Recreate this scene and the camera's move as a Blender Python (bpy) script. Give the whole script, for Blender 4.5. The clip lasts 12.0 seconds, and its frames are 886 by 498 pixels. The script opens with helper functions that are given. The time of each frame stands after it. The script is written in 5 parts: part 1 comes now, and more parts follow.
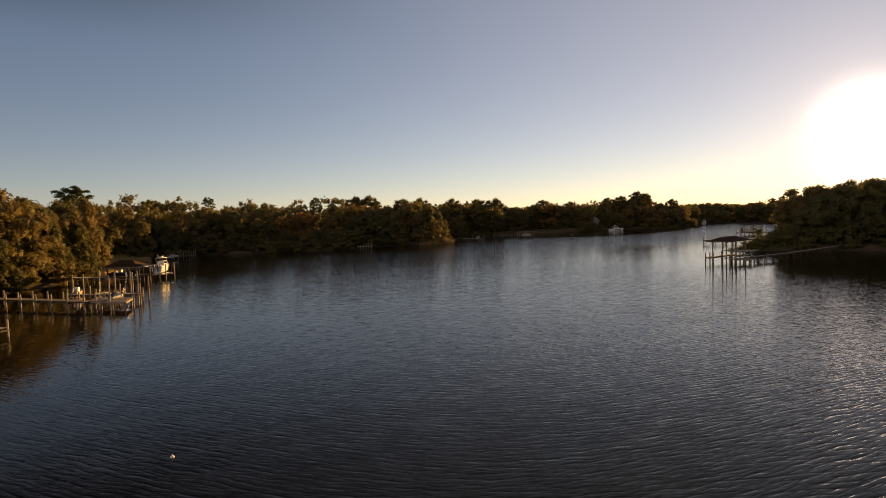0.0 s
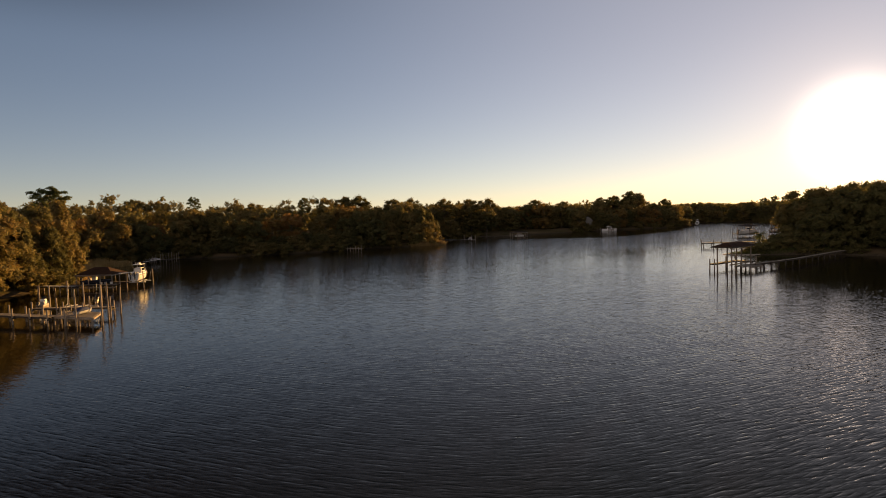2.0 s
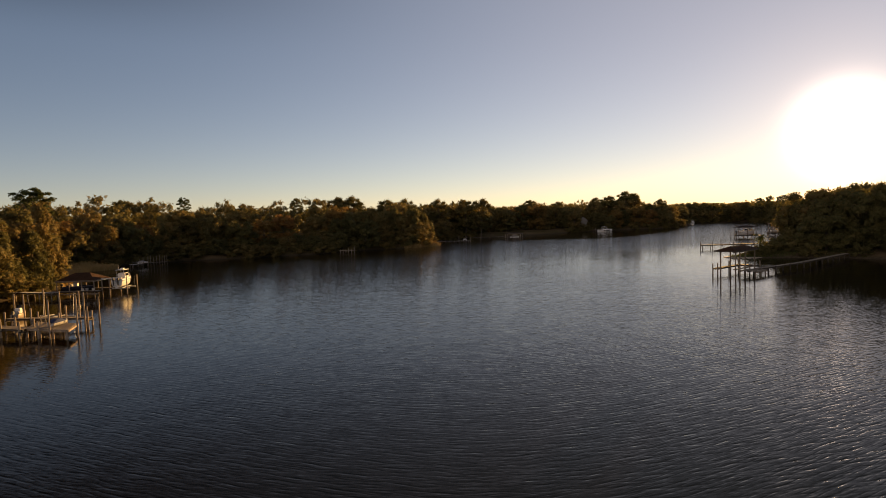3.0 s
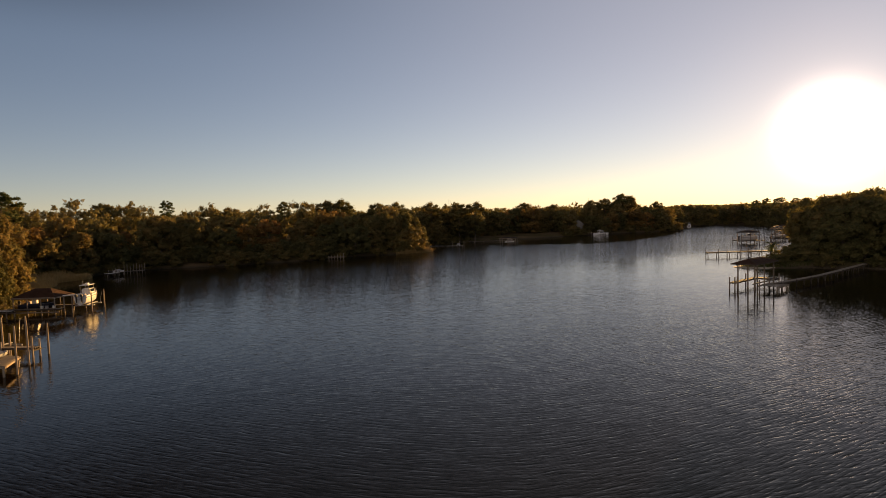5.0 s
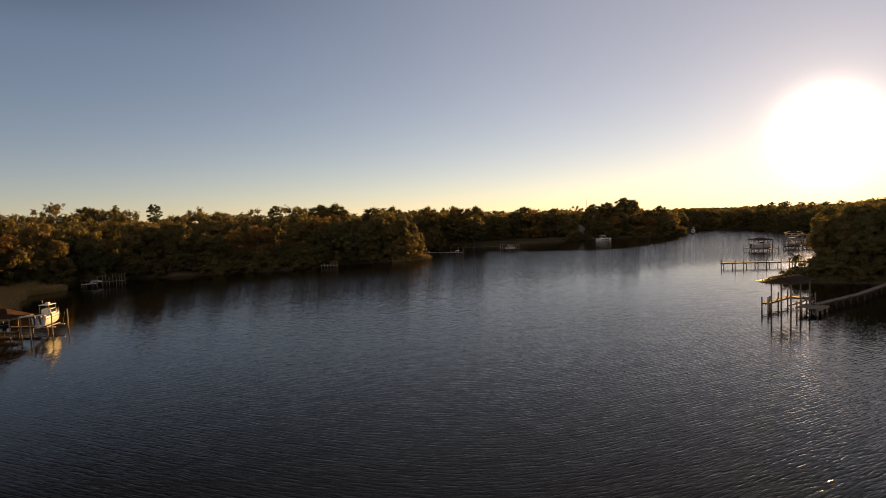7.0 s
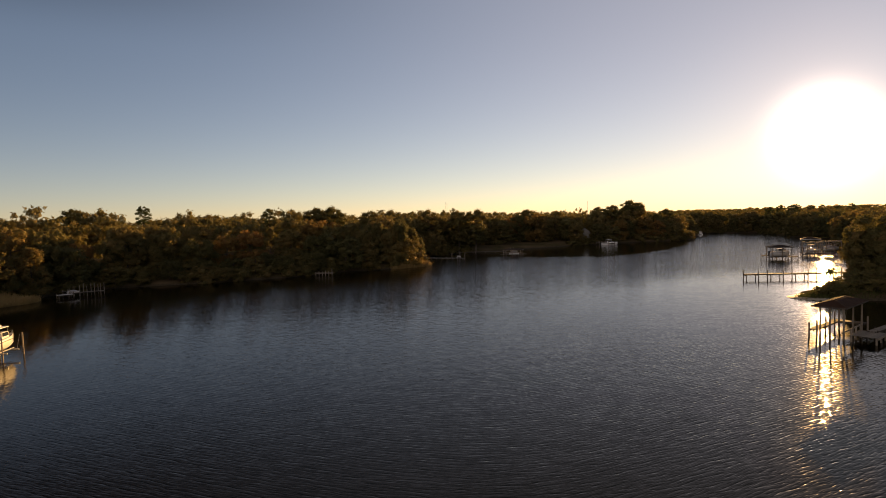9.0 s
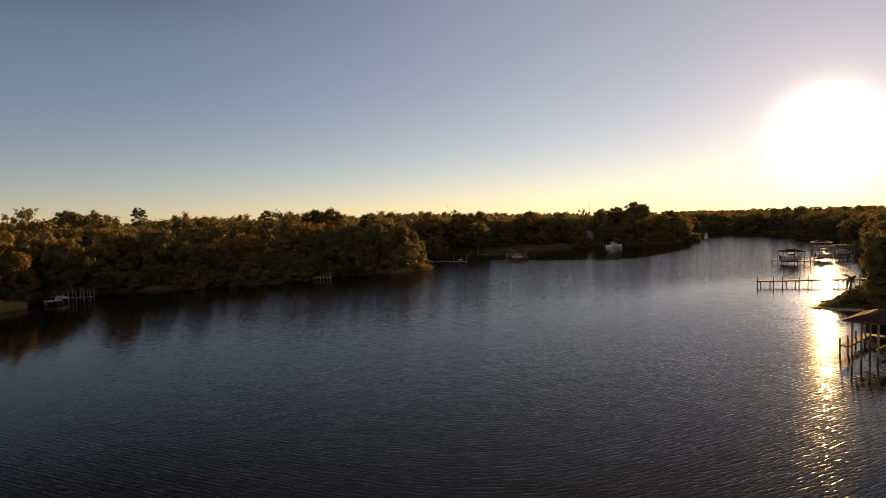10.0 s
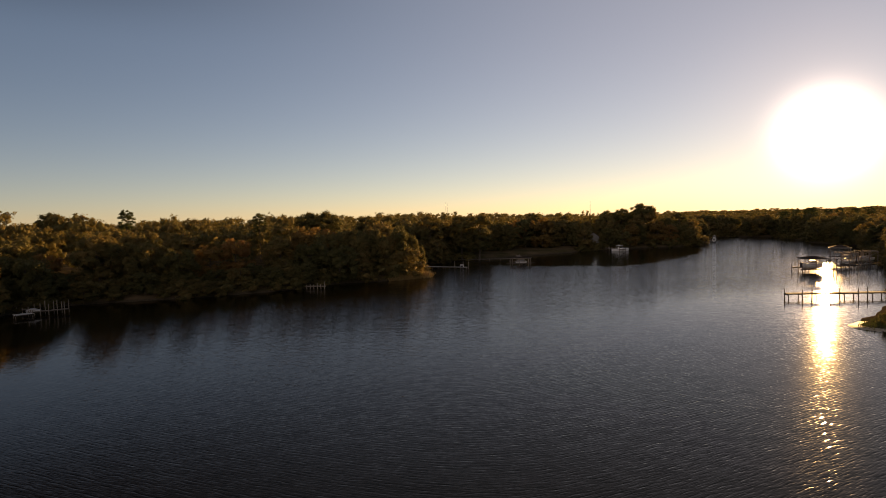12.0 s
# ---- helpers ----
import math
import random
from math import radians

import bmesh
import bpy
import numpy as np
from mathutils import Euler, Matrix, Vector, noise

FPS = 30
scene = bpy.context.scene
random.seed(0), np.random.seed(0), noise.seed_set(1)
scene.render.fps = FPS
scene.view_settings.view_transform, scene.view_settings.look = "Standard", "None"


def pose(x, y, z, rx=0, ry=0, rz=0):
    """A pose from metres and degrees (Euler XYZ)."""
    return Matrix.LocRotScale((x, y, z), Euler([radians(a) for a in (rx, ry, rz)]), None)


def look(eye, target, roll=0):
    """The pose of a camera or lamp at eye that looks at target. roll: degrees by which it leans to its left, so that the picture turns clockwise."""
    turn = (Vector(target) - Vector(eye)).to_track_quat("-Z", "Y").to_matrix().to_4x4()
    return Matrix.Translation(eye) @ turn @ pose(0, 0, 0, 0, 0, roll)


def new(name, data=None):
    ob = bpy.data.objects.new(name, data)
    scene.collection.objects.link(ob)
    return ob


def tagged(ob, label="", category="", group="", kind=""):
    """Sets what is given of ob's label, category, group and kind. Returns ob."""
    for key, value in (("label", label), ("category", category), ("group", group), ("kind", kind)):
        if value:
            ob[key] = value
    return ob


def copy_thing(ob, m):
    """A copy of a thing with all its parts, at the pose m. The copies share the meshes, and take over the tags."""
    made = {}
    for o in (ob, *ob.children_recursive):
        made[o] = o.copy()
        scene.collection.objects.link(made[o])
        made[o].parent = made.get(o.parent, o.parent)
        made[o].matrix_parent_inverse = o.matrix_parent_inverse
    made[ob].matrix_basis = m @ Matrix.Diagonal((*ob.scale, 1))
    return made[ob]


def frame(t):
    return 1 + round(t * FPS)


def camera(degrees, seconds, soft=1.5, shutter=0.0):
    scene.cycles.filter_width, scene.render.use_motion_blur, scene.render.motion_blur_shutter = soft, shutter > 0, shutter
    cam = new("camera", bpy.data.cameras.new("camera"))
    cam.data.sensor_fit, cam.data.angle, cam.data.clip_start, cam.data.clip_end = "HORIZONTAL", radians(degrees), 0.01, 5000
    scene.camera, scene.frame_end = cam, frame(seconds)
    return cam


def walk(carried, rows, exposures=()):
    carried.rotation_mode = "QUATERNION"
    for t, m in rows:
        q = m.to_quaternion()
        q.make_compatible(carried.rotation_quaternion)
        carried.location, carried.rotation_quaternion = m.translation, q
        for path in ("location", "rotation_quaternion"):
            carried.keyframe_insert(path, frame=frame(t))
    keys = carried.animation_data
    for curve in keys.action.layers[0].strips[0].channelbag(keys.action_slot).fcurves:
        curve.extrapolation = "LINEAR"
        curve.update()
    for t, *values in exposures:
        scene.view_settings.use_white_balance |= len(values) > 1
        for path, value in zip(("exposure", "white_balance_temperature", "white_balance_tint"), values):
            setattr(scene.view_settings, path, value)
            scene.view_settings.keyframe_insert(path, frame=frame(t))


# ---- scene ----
import collections

cam = camera(76.0, 12.0, soft=0.75)
PATH = [
    (0, look((1.238, -20.048, 10.568), (0.767, -0.082, 9.500), -2.01)),
    (0.5, look((1.070, -18.943, 10.867), (0.653, 1.022, 9.773), -1.98)),
    (1, look((0.906, -17.667, 11.185), (0.573, 2.299, 10.073), -1.98)),
    (1.5, look((0.746, -16.230, 11.522), (0.507, 3.736, 10.389), -1.99)),
    (2, look((0.591, -14.641, 11.876), (0.459, 5.325, 10.724), -2.01)),
    (2.5, look((0.441, -12.910, 12.246), (0.404, 7.056, 11.077), -2.03)),
    (3, look((0.295, -11.047, 12.631), (0.383, 8.918, 11.446), -2.05)),
    (5, look((-0.246, -2.466, 14.300), (0.149, 17.495, 13.117), -2.08)),
    (5.5, look((-0.370, -0.088, 14.743), (0.064, 19.872, 13.569), -2.06)),
    (6, look((-0.489, 2.363, 15.194), (-0.021, 22.324, 14.024), -2.04)),
    (6.5, look((-0.604, 4.879, 15.652), (-0.110, 24.839, 14.495), -2.01)),
    (7, look((-0.715, 7.449, 16.116), (-0.195, 27.409, 14.966), -1.98)),
    (9, look((-1.113, 18.075, 18.005), (-0.554, 38.033, 16.836), -1.82)),
    (9.5, look((-1.201, 20.770, 18.480), (-0.658, 40.729, 17.313), -1.78)),
    (10, look((-1.285, 23.460, 18.953), (-0.748, 43.419, 17.782), -1.75)),
    (10.5, look((-1.364, 26.137, 19.425), (-0.827, 46.094, 18.241), -1.73)),
    (11, look((-1.439, 28.789, 19.892), (-0.891, 48.746, 18.699), -1.71)),
    (11.5, look((-1.510, 31.408, 20.355), (-0.947, 51.363, 19.142), -1.71)),
    (12, look((-1.576, 33.983, 20.812), (-1.000, 53.938, 19.594), -1.71)),
]
walk(cam, PATH, [(0, 1.23, 8000, 31), (9, 1.23, 8000, 31), (10.5, 1.16, 8000, 31), (12, 1.09, 8000, 31)])

# ---- sky and sun: low evening sun ahead and to the right ----
SUN_AZIMUTH, SUN_HEIGHT = radians(35.7), radians(5.8)
SUN_WAY = Vector((math.sin(SUN_AZIMUTH) * math.cos(SUN_HEIGHT), math.cos(SUN_AZIMUTH) * math.cos(SUN_HEIGHT), math.sin(SUN_HEIGHT)))
world = bpy.data.worlds.new("evening_sky")
scene.world = world
world.use_nodes = True
wn = world.node_tree.nodes
sky = wn.new("ShaderNodeTexSky")
sky.sky_type, sky.sun_disc = "NISHITA", False
sky.sun_elevation, sky.sun_rotation = SUN_HEIGHT, SUN_AZIMUTH
sky.air_density, sky.dust_density, sky.ozone_density = 0.66, 0.03, 1.0
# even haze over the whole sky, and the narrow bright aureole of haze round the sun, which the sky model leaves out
wl = world.node_tree.links
way = wn.new("ShaderNodeTexCoord")
near_sun = wn.new("ShaderNodeVectorMath")
near_sun.operation = "DOT_PRODUCT"
near_sun.inputs[1].default_value = SUN_WAY
wl.new(way.outputs["Generated"], near_sun.inputs[0])
thin, hazed = wn.new("ShaderNodeVectorMath"), wn.new("ShaderNodeVectorMath")
thin.operation, hazed.operation = "SCALE", "ADD"
thin.inputs["Scale"].default_value = 0.58
hazed.inputs[1].default_value = (0.09, 0.28, 0.5)
wl.new(sky.outputs[0], thin.inputs[0])
wl.new(thin.outputs[0], hazed.inputs[0])
up = wn.new("ShaderNodeSeparateXYZ")
wl.new(way.outputs["Generated"], up.inputs[0])


def easing(value, lo, hi, to_lo, to_hi):
    n = wn.new("ShaderNodeMapRange")
    n.interpolation_type = "SMOOTHSTEP"
    for k, v in enumerate((lo, hi, to_lo, to_hi)):
        n.inputs[k + 1].default_value = v
    wl.new(value, n.inputs[0])
    return n.outputs[0]


# upper, mostly unseen sky dimmed to the sides of the sun, to darken its reflection
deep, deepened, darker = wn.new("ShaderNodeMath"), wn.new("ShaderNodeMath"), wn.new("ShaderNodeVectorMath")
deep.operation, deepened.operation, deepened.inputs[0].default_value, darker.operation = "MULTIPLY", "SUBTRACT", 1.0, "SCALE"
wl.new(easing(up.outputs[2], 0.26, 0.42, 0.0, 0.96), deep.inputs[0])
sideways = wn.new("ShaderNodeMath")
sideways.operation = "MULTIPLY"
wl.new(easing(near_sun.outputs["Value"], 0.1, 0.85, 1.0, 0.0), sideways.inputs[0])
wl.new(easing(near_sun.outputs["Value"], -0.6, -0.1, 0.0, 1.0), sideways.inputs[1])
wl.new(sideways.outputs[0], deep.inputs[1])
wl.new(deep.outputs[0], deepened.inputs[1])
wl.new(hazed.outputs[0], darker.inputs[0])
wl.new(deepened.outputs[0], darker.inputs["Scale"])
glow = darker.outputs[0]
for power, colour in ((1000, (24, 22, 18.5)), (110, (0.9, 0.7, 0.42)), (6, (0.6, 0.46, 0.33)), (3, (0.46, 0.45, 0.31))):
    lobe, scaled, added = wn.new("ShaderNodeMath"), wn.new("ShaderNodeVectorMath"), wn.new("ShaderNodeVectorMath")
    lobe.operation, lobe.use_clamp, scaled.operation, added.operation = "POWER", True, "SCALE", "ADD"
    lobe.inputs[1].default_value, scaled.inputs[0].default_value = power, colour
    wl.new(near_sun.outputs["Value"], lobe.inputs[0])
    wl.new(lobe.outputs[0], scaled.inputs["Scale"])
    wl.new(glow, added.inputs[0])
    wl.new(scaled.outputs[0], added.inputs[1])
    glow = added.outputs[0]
# pale fill added to the unseen sky opposite the sun, to brighten shaded fronts
fill_scaled, fill_added = wn.new("ShaderNodeVectorMath"), wn.new("ShaderNodeVectorMath")
fill_scaled.operation, fill_added.operation = "SCALE", "ADD"
fill_scaled.inputs[0].default_value = (2.25, 1.95, 1.55)
wl.new(easing(near_sun.outputs["Value"], 0.0, -0.9, 0.0, 1.0), fill_scaled.inputs["Scale"])
wl.new(glow, fill_added.inputs[0])
wl.new(fill_scaled.outputs[0], fill_added.inputs[1])
wl.new(fill_added.outputs[0], wn["Background"].inputs[0])
wn["Background"].inputs[1].default_value = 0.075
sun_data = bpy.data.lights.new("sun", "SUN")
sun_data.energy, sun_data.angle, sun_data.color = 4.3, radians(0.53), (1.0, 0.66, 0.23)
new("sun", sun_data).matrix_world = look(SUN_WAY * 300, (0, 0, 0))
rng = np.random.default_rng(7)


# ---- materials ----
def material(name, base, rough=0.8, metal=0.0):
    m = bpy.data.materials.new(name)
    m.use_nodes = True
    b = m.node_tree.nodes["Principled BSDF"]
    b.inputs["Base Color"].default_value = (*base, 1)
    b.inputs["Roughness"].default_value, b.inputs["Metallic"].default_value = rough, metal
    return m, m.node_tree, b


def node(tree, kind, **values):
    n = tree.nodes.new("ShaderNode" + kind)
    for key, value in values.items():
        n.inputs[key].default_value = value
    return n


def ramp(tree, source, stops):
    r = tree.nodes.new("ShaderNodeValToRGB")
    while len(r.color_ramp.elements) < len(stops):
        r.color_ramp.elements.new(0.5)
    for e, (at, c) in zip(r.color_ramp.elements, stops):
        e.position, e.color = at, (*c, 1)
    tree.links.new(source, r.inputs[0])
    return r.outputs[0]


def mottled(name, dark, light, scale, rough=0.8, bump=0.02, stretch=(1, 1, 1), fine=6.0, per_object=0.0, metal=0.0):
    """A surface with broad stains and fine grain between two colours."""
    m, t, b = material(name, light, rough, metal)
    co = t.nodes.new("ShaderNodeTexCoord")
    mp = node(t, "Mapping", Scale=stretch)
    t.links.new(co.outputs["Object"], mp.inputs[0])
    broad, grain = node(t, "TexNoise", Scale=scale, Detail=4.0), node(t, "TexNoise", Scale=scale * fine, Detail=5.0)
    for n in (broad, grain):
        t.links.new(mp.outputs[0], n.inputs["Vector"])
    mix = node(t, "Math")
    mix.operation = "MULTIPLY_ADD"
    mix.inputs[1].default_value = 0.5
    half = node(t, "Math")
    half.operation = "MULTIPLY"
    half.inputs[1].default_value = 0.5
    t.links.new(broad.outputs[0], half.inputs[0])
    t.links.new(grain.outputs[0], mix.inputs[0])
    t.links.new(half.outputs[0], mix.inputs[2])
    source = mix.outputs[0]
    if per_object:
        info = t.nodes.new("ShaderNodeObjectInfo")
        shift = node(t, "Math")
        shift.operation = "MULTIPLY_ADD"
        shift.inputs[1].default_value = per_object
        t.links.new(info.outputs["Random"], shift.inputs[0])
        t.links.new(source, shift.inputs[2])
        source = shift.outputs[0]
    low = 0.32 + per_object * 0.3
    t.links.new(ramp(t, source, [(low, dark), (low + 0.36, light)]), b.inputs["Base Color"])
    b.inputs["Specular IOR Level"].default_value = 0.15 if rough > 0.75 else 0.5
    bm_ = node(t, "Bump", Strength=0.6, Distance=bump)
    t.links.new(grain.outputs[0], bm_.inputs["Height"])
    t.links.new(bm_.outputs[0], b.inputs["Normal"])
    return m


def leafy(name, stops, through_light=0.42, full=0.56):
    """Leaves: some light passes through; colour varies from tree to tree, from bough to bough and from spray to spray."""
    m, t, b = material(name, (0.1, 0.1, 0.05), 0.75)
    info, geo, co = (t.nodes.new("ShaderNode" + k) for k in ("ObjectInfo", "NewGeometry", "TexCoord"))
    stand, bough, spray = node(t, "TexNoise", Scale=0.09, Detail=2.0), node(t, "TexNoise", Scale=0.75, Detail=2.0), node(t, "TexNoise", Scale=3.2, Detail=3.0, Roughness=0.6)
    for n in (stand, bough, spray):
        t.links.new(co.outputs["Object"], n.inputs["Vector"])
    total = None
    for source, weight in ((info.outputs["Random"], 0.42), (geo.outputs["Random Per Island"], 0.3), (stand.outputs[0], 0.35), (bough.outputs[0], 0.4), (spray.outputs[0], 0.6)):
        add = node(t, "Math")
        add.operation = "MULTIPLY_ADD"
        add.inputs[1].default_value = weight
        t.links.new(source, add.inputs[0])
        if total is None:
            add.inputs[2].default_value = -0.5
        else:
            t.links.new(total, add.inputs[2])
        total = add.outputs[0]
    colour = ramp(t, total, stops)
    t.links.new(colour, b.inputs["Base Color"])
    b.inputs["Specular IOR Level"].default_value = 0.2
    tr = node(t, "BsdfTranslucent")
    t.links.new(colour, tr.inputs[0])
    uneven = node(t, "Bump", Strength=0.8, Distance=0.2)
    t.links.new(spray.outputs[0], uneven.inputs["Height"])
    for n in (b, tr):
        t.links.new(uneven.outputs[0], n.inputs["Normal"])
    mix = node(t, "MixShader", Fac=through_light)
    t.links.new(b.outputs[0], mix.inputs[1])
    t.links.new(tr.outputs[0], mix.inputs[2])
    gaps, clear = node(t, "TexNoise", Scale=5.5, Detail=2.0, Roughness=0.6), node(t, "Math")
    clear.operation, clear.inputs[1].default_value = "GREATER_THAN", 1 - full
    t.links.new(co.outputs["Object"], gaps.inputs["Vector"])
    t.links.new(gaps.outputs[0], clear.inputs[0])
    sprays, nothing = node(t, "MixShader"), node(t, "BsdfTransparent")
    t.links.new(clear.outputs[0], sprays.inputs[0])
    t.links.new(nothing.outputs[0], sprays.inputs[1])
    t.links.new(mix.outputs[0], sprays.inputs[2])
    t.links.new((sprays if full < 1 else mix).outputs[0], t.nodes["Material Output"].inputs[0])
    return m


WOOD = mottled("weathered_wood", (0.12, 0.095, 0.07), (0.36, 0.29, 0.22), 1.6, 0.85, 0.01, (1, 1, 0.25), per_object=0.12)
PLANK = mottled("grey_deck_boards", (0.12, 0.1, 0.08), (0.32, 0.27, 0.21), 0.9, 0.8, 0.008)
# dark wood for framing; on right-bank decks it stands in for backlit shade
DARKWOOD = mottled("dark_wood", (0.04, 0.033, 0.028), (0.12, 0.095, 0.07), 1.2, 0.85, 0.01)
SHINGLE = mottled("brown_roofing", (0.03, 0.022, 0.018), (0.075, 0.052, 0.04), 0.8, 0.95, 0.02)
REDROOF = mottled("red_brown_shingles", (0.035, 0.018, 0.012), (0.085, 0.044, 0.027), 0.8, 0.95, 0.02)
TRIM = mottled("white_trim_paint", (0.55, 0.53, 0.5), (0.8, 0.78, 0.74), 1.1, 0.5, 0.003)
GELCOAT = mottled("white_gelcoat", (0.68, 0.67, 0.63), (0.82, 0.81, 0.78), 0.7, 0.22, 0.001)
BLUECOVER = mottled("blue_canvas", (0.025, 0.035, 0.075), (0.05, 0.065, 0.13), 1.3, 0.85, 0.02)
GREYCOVER = mottled("grey_canvas", (0.25, 0.25, 0.25), (0.5, 0.49, 0.47), 1.1, 0.85, 0.02)
NAVY = mottled("dark_blue_gelcoat", (0.012, 0.016, 0.03), (0.03, 0.036, 0.06), 0.9, 0.25, 0.001)
TAN = mottled("dull_tan_gelcoat", (0.2, 0.15, 0.1), (0.34, 0.27, 0.19), 0.9, 0.4, 0.001)
BLACK = mottled("black_plastic", (0.012, 0.012, 0.013), (0.03, 0.03, 0.032), 2.0, 0.45, 0.001)
STEEL = mottled("galvanised_steel", (0.3, 0.3, 0.3), (0.55, 0.55, 0.54), 3.0, 0.4, 0.001, metal=0.9)
GLASS = mottled("tinted_glass", (0.015, 0.02, 0.025), (0.03, 0.035, 0.04), 0.4, 0.06, 0.0)
WEATHERED = mottled("weathered_siding", (0.2, 0.19, 0.17), (0.34, 0.32, 0.29), 0.5, 0.85, 0.01)
BRICK = mottled("tan_brick_wall", (0.26, 0.2, 0.15), (0.42, 0.34, 0.26), 0.5, 0.85, 0.01)
# pale deck boards; on two walkways the paleness stands in for sunlight
PALE_BOARDS = mottled("pale_boards", (0.5, 0.48, 0.44), (0.68, 0.66, 0.62), 0.4, 0.7, 0.004)
BARK = mottled("bark", (0.05, 0.038, 0.028), (0.17, 0.13, 0.1), 2.5, 0.95, 0.03, (1, 1, 0.3))
GREEN = leafy("oak_leaves", [(0.0, (0.058, 0.06, 0.023)), (0.4, (0.122, 0.112, 0.04)), (0.7, (0.19, 0.142, 0.05)), (1.0, (0.29, 0.165, 0.056))])
NEEDLES = leafy("pine_needles", [(0.0, (0.04, 0.055, 0.02)), (0.6, (0.08, 0.095, 0.03)), (1.0, (0.15, 0.12, 0.045))], 0.3)
AUTUMN = leafy("autumn_leaves", [(0.0, (0.15, 0.105, 0.035)), (0.5, (0.23, 0.14, 0.042)), (1.0, (0.29, 0.13, 0.045))])
REED = leafy("dry_reeds", [(0.0, (0.34, 0.22, 0.085)), (1.0, (0.56, 0.39, 0.17))], 0.35, 1)
PALM = leafy("palm_fronds", [(0.0, (0.04, 0.06, 0.015)), (1.0, (0.10, 0.11, 0.03))], 0.3, 1)

# water: dark, tannin-stained, with wind ripples in crossing trains
WATER, wt, wb = material("dark_water", (0.008, 0.005, 0.0018), 0.065)
wb.inputs["IOR"].default_value = 1.225
wb.inputs["Specular Tint"].default_value = (0.97, 0.92, 0.36, 1.0)
wco = wt.nodes.new("ShaderNodeTexCoord")


def wmath(op, a, b):
    m = node(wt, "Math")
    m.operation = op
    for k, v in enumerate((a, b)):
        if isinstance(v, (int, float)):
            m.inputs[k].default_value = v
        else:
            wt.links.new(v, m.inputs[k])
    return m.outputs[0]


def ripple(scale, stretch, turn, detail):
    """One train of wavelets: noise stretched along its crests. Returns two channels, read as the slopes across and along."""
    mp = node(wt, "Mapping", Rotation=(0, 0, radians(turn)), Scale=stretch)
    n = node(wt, "TexNoise", Scale=scale, Detail=detail, Roughness=0.5)
    sep = wt.nodes.new("ShaderNodeSeparateColor")
    wt.links.new(wco.outputs["Object"], mp.inputs[0])
    wt.links.new(mp.outputs[0], n.inputs["Vector"])
    wt.links.new(n.outputs["Color"], sep.inputs[0])
    return wmath("SUBTRACT", sep.outputs[0], 0.5), wmath("SUBTRACT", sep.outputs[1], 0.5)


gusts, _ = ripple(0.02, (1.0, 2.2, 1.0), 20, 3.0)
patches, _ = ripple(0.13, (0.6, 1.0, 1.0), -15, 2.0)
wind = wmath("ADD", 1.0, wmath("ADD", wmath("MULTIPLY", gusts, 0.6), wmath("MULTIPLY", patches, 0.3)))
shelter = wt.nodes.new("ShaderNodeAttribute")
shelter.attribute_name = "open_water"
wind = wmath("MULTIPLY", wind, wmath("ADD", 0.42, wmath("MULTIPLY", shelter.outputs["Fac"], 0.58)))
slope_x, slope_y = 0.0, 0.0
DOWNWIND = radians(34)  # the wind's way: the ripples tilt along it most


def add_slopes(along, across):
    """Adds tilts along and across the wind to the surface."""
    global slope_x, slope_y
    c, q = math.cos(DOWNWIND), math.sin(DOWNWIND)
    slope_x = wmath("ADD", slope_x, wmath("SUBTRACT", wmath("MULTIPLY", along, q), wmath("MULTIPLY", across, c)))
    slope_y = wmath("ADD", slope_y, wmath("ADD", wmath("MULTIPLY", along, c), wmath("MULTIPLY", across, q)))


for scale, stretch, turn, amount in ((1.3, (0.4, 1.0, 1.0), 6, 0.085), (2.6, (0.55, 1.0, 1.0), -12, 0.085)):
    sx_, sy_ = ripple(scale, stretch, turn, 2.0)
    add_slopes(wmath("MULTIPLY", sy_, amount), wmath("MULTIPLY", sx_, amount * 0.3))
# the smallest ripples
sx_, sy_ = ripple(8.0, (0.6, 1.0, 1.0), 4, 1.5)
add_slopes(wmath("MULTIPLY", sy_, 0.09), wmath("MULTIPLY", sx_, 0.05))

# the wind wavelets run out from the middle of the reach: their crests bend towards either bank
place = wt.nodes.new("ShaderNodeSeparateXYZ")
wt.links.new(wco.outputs["Object"], place.inputs[0])
off_middle = wmath("SUBTRACT", place.outputs[0], 3.0)
reach = wmath("POWER", wmath("ADD", wmath("MULTIPLY", off_middle, off_middle), 64.0), 0.5)


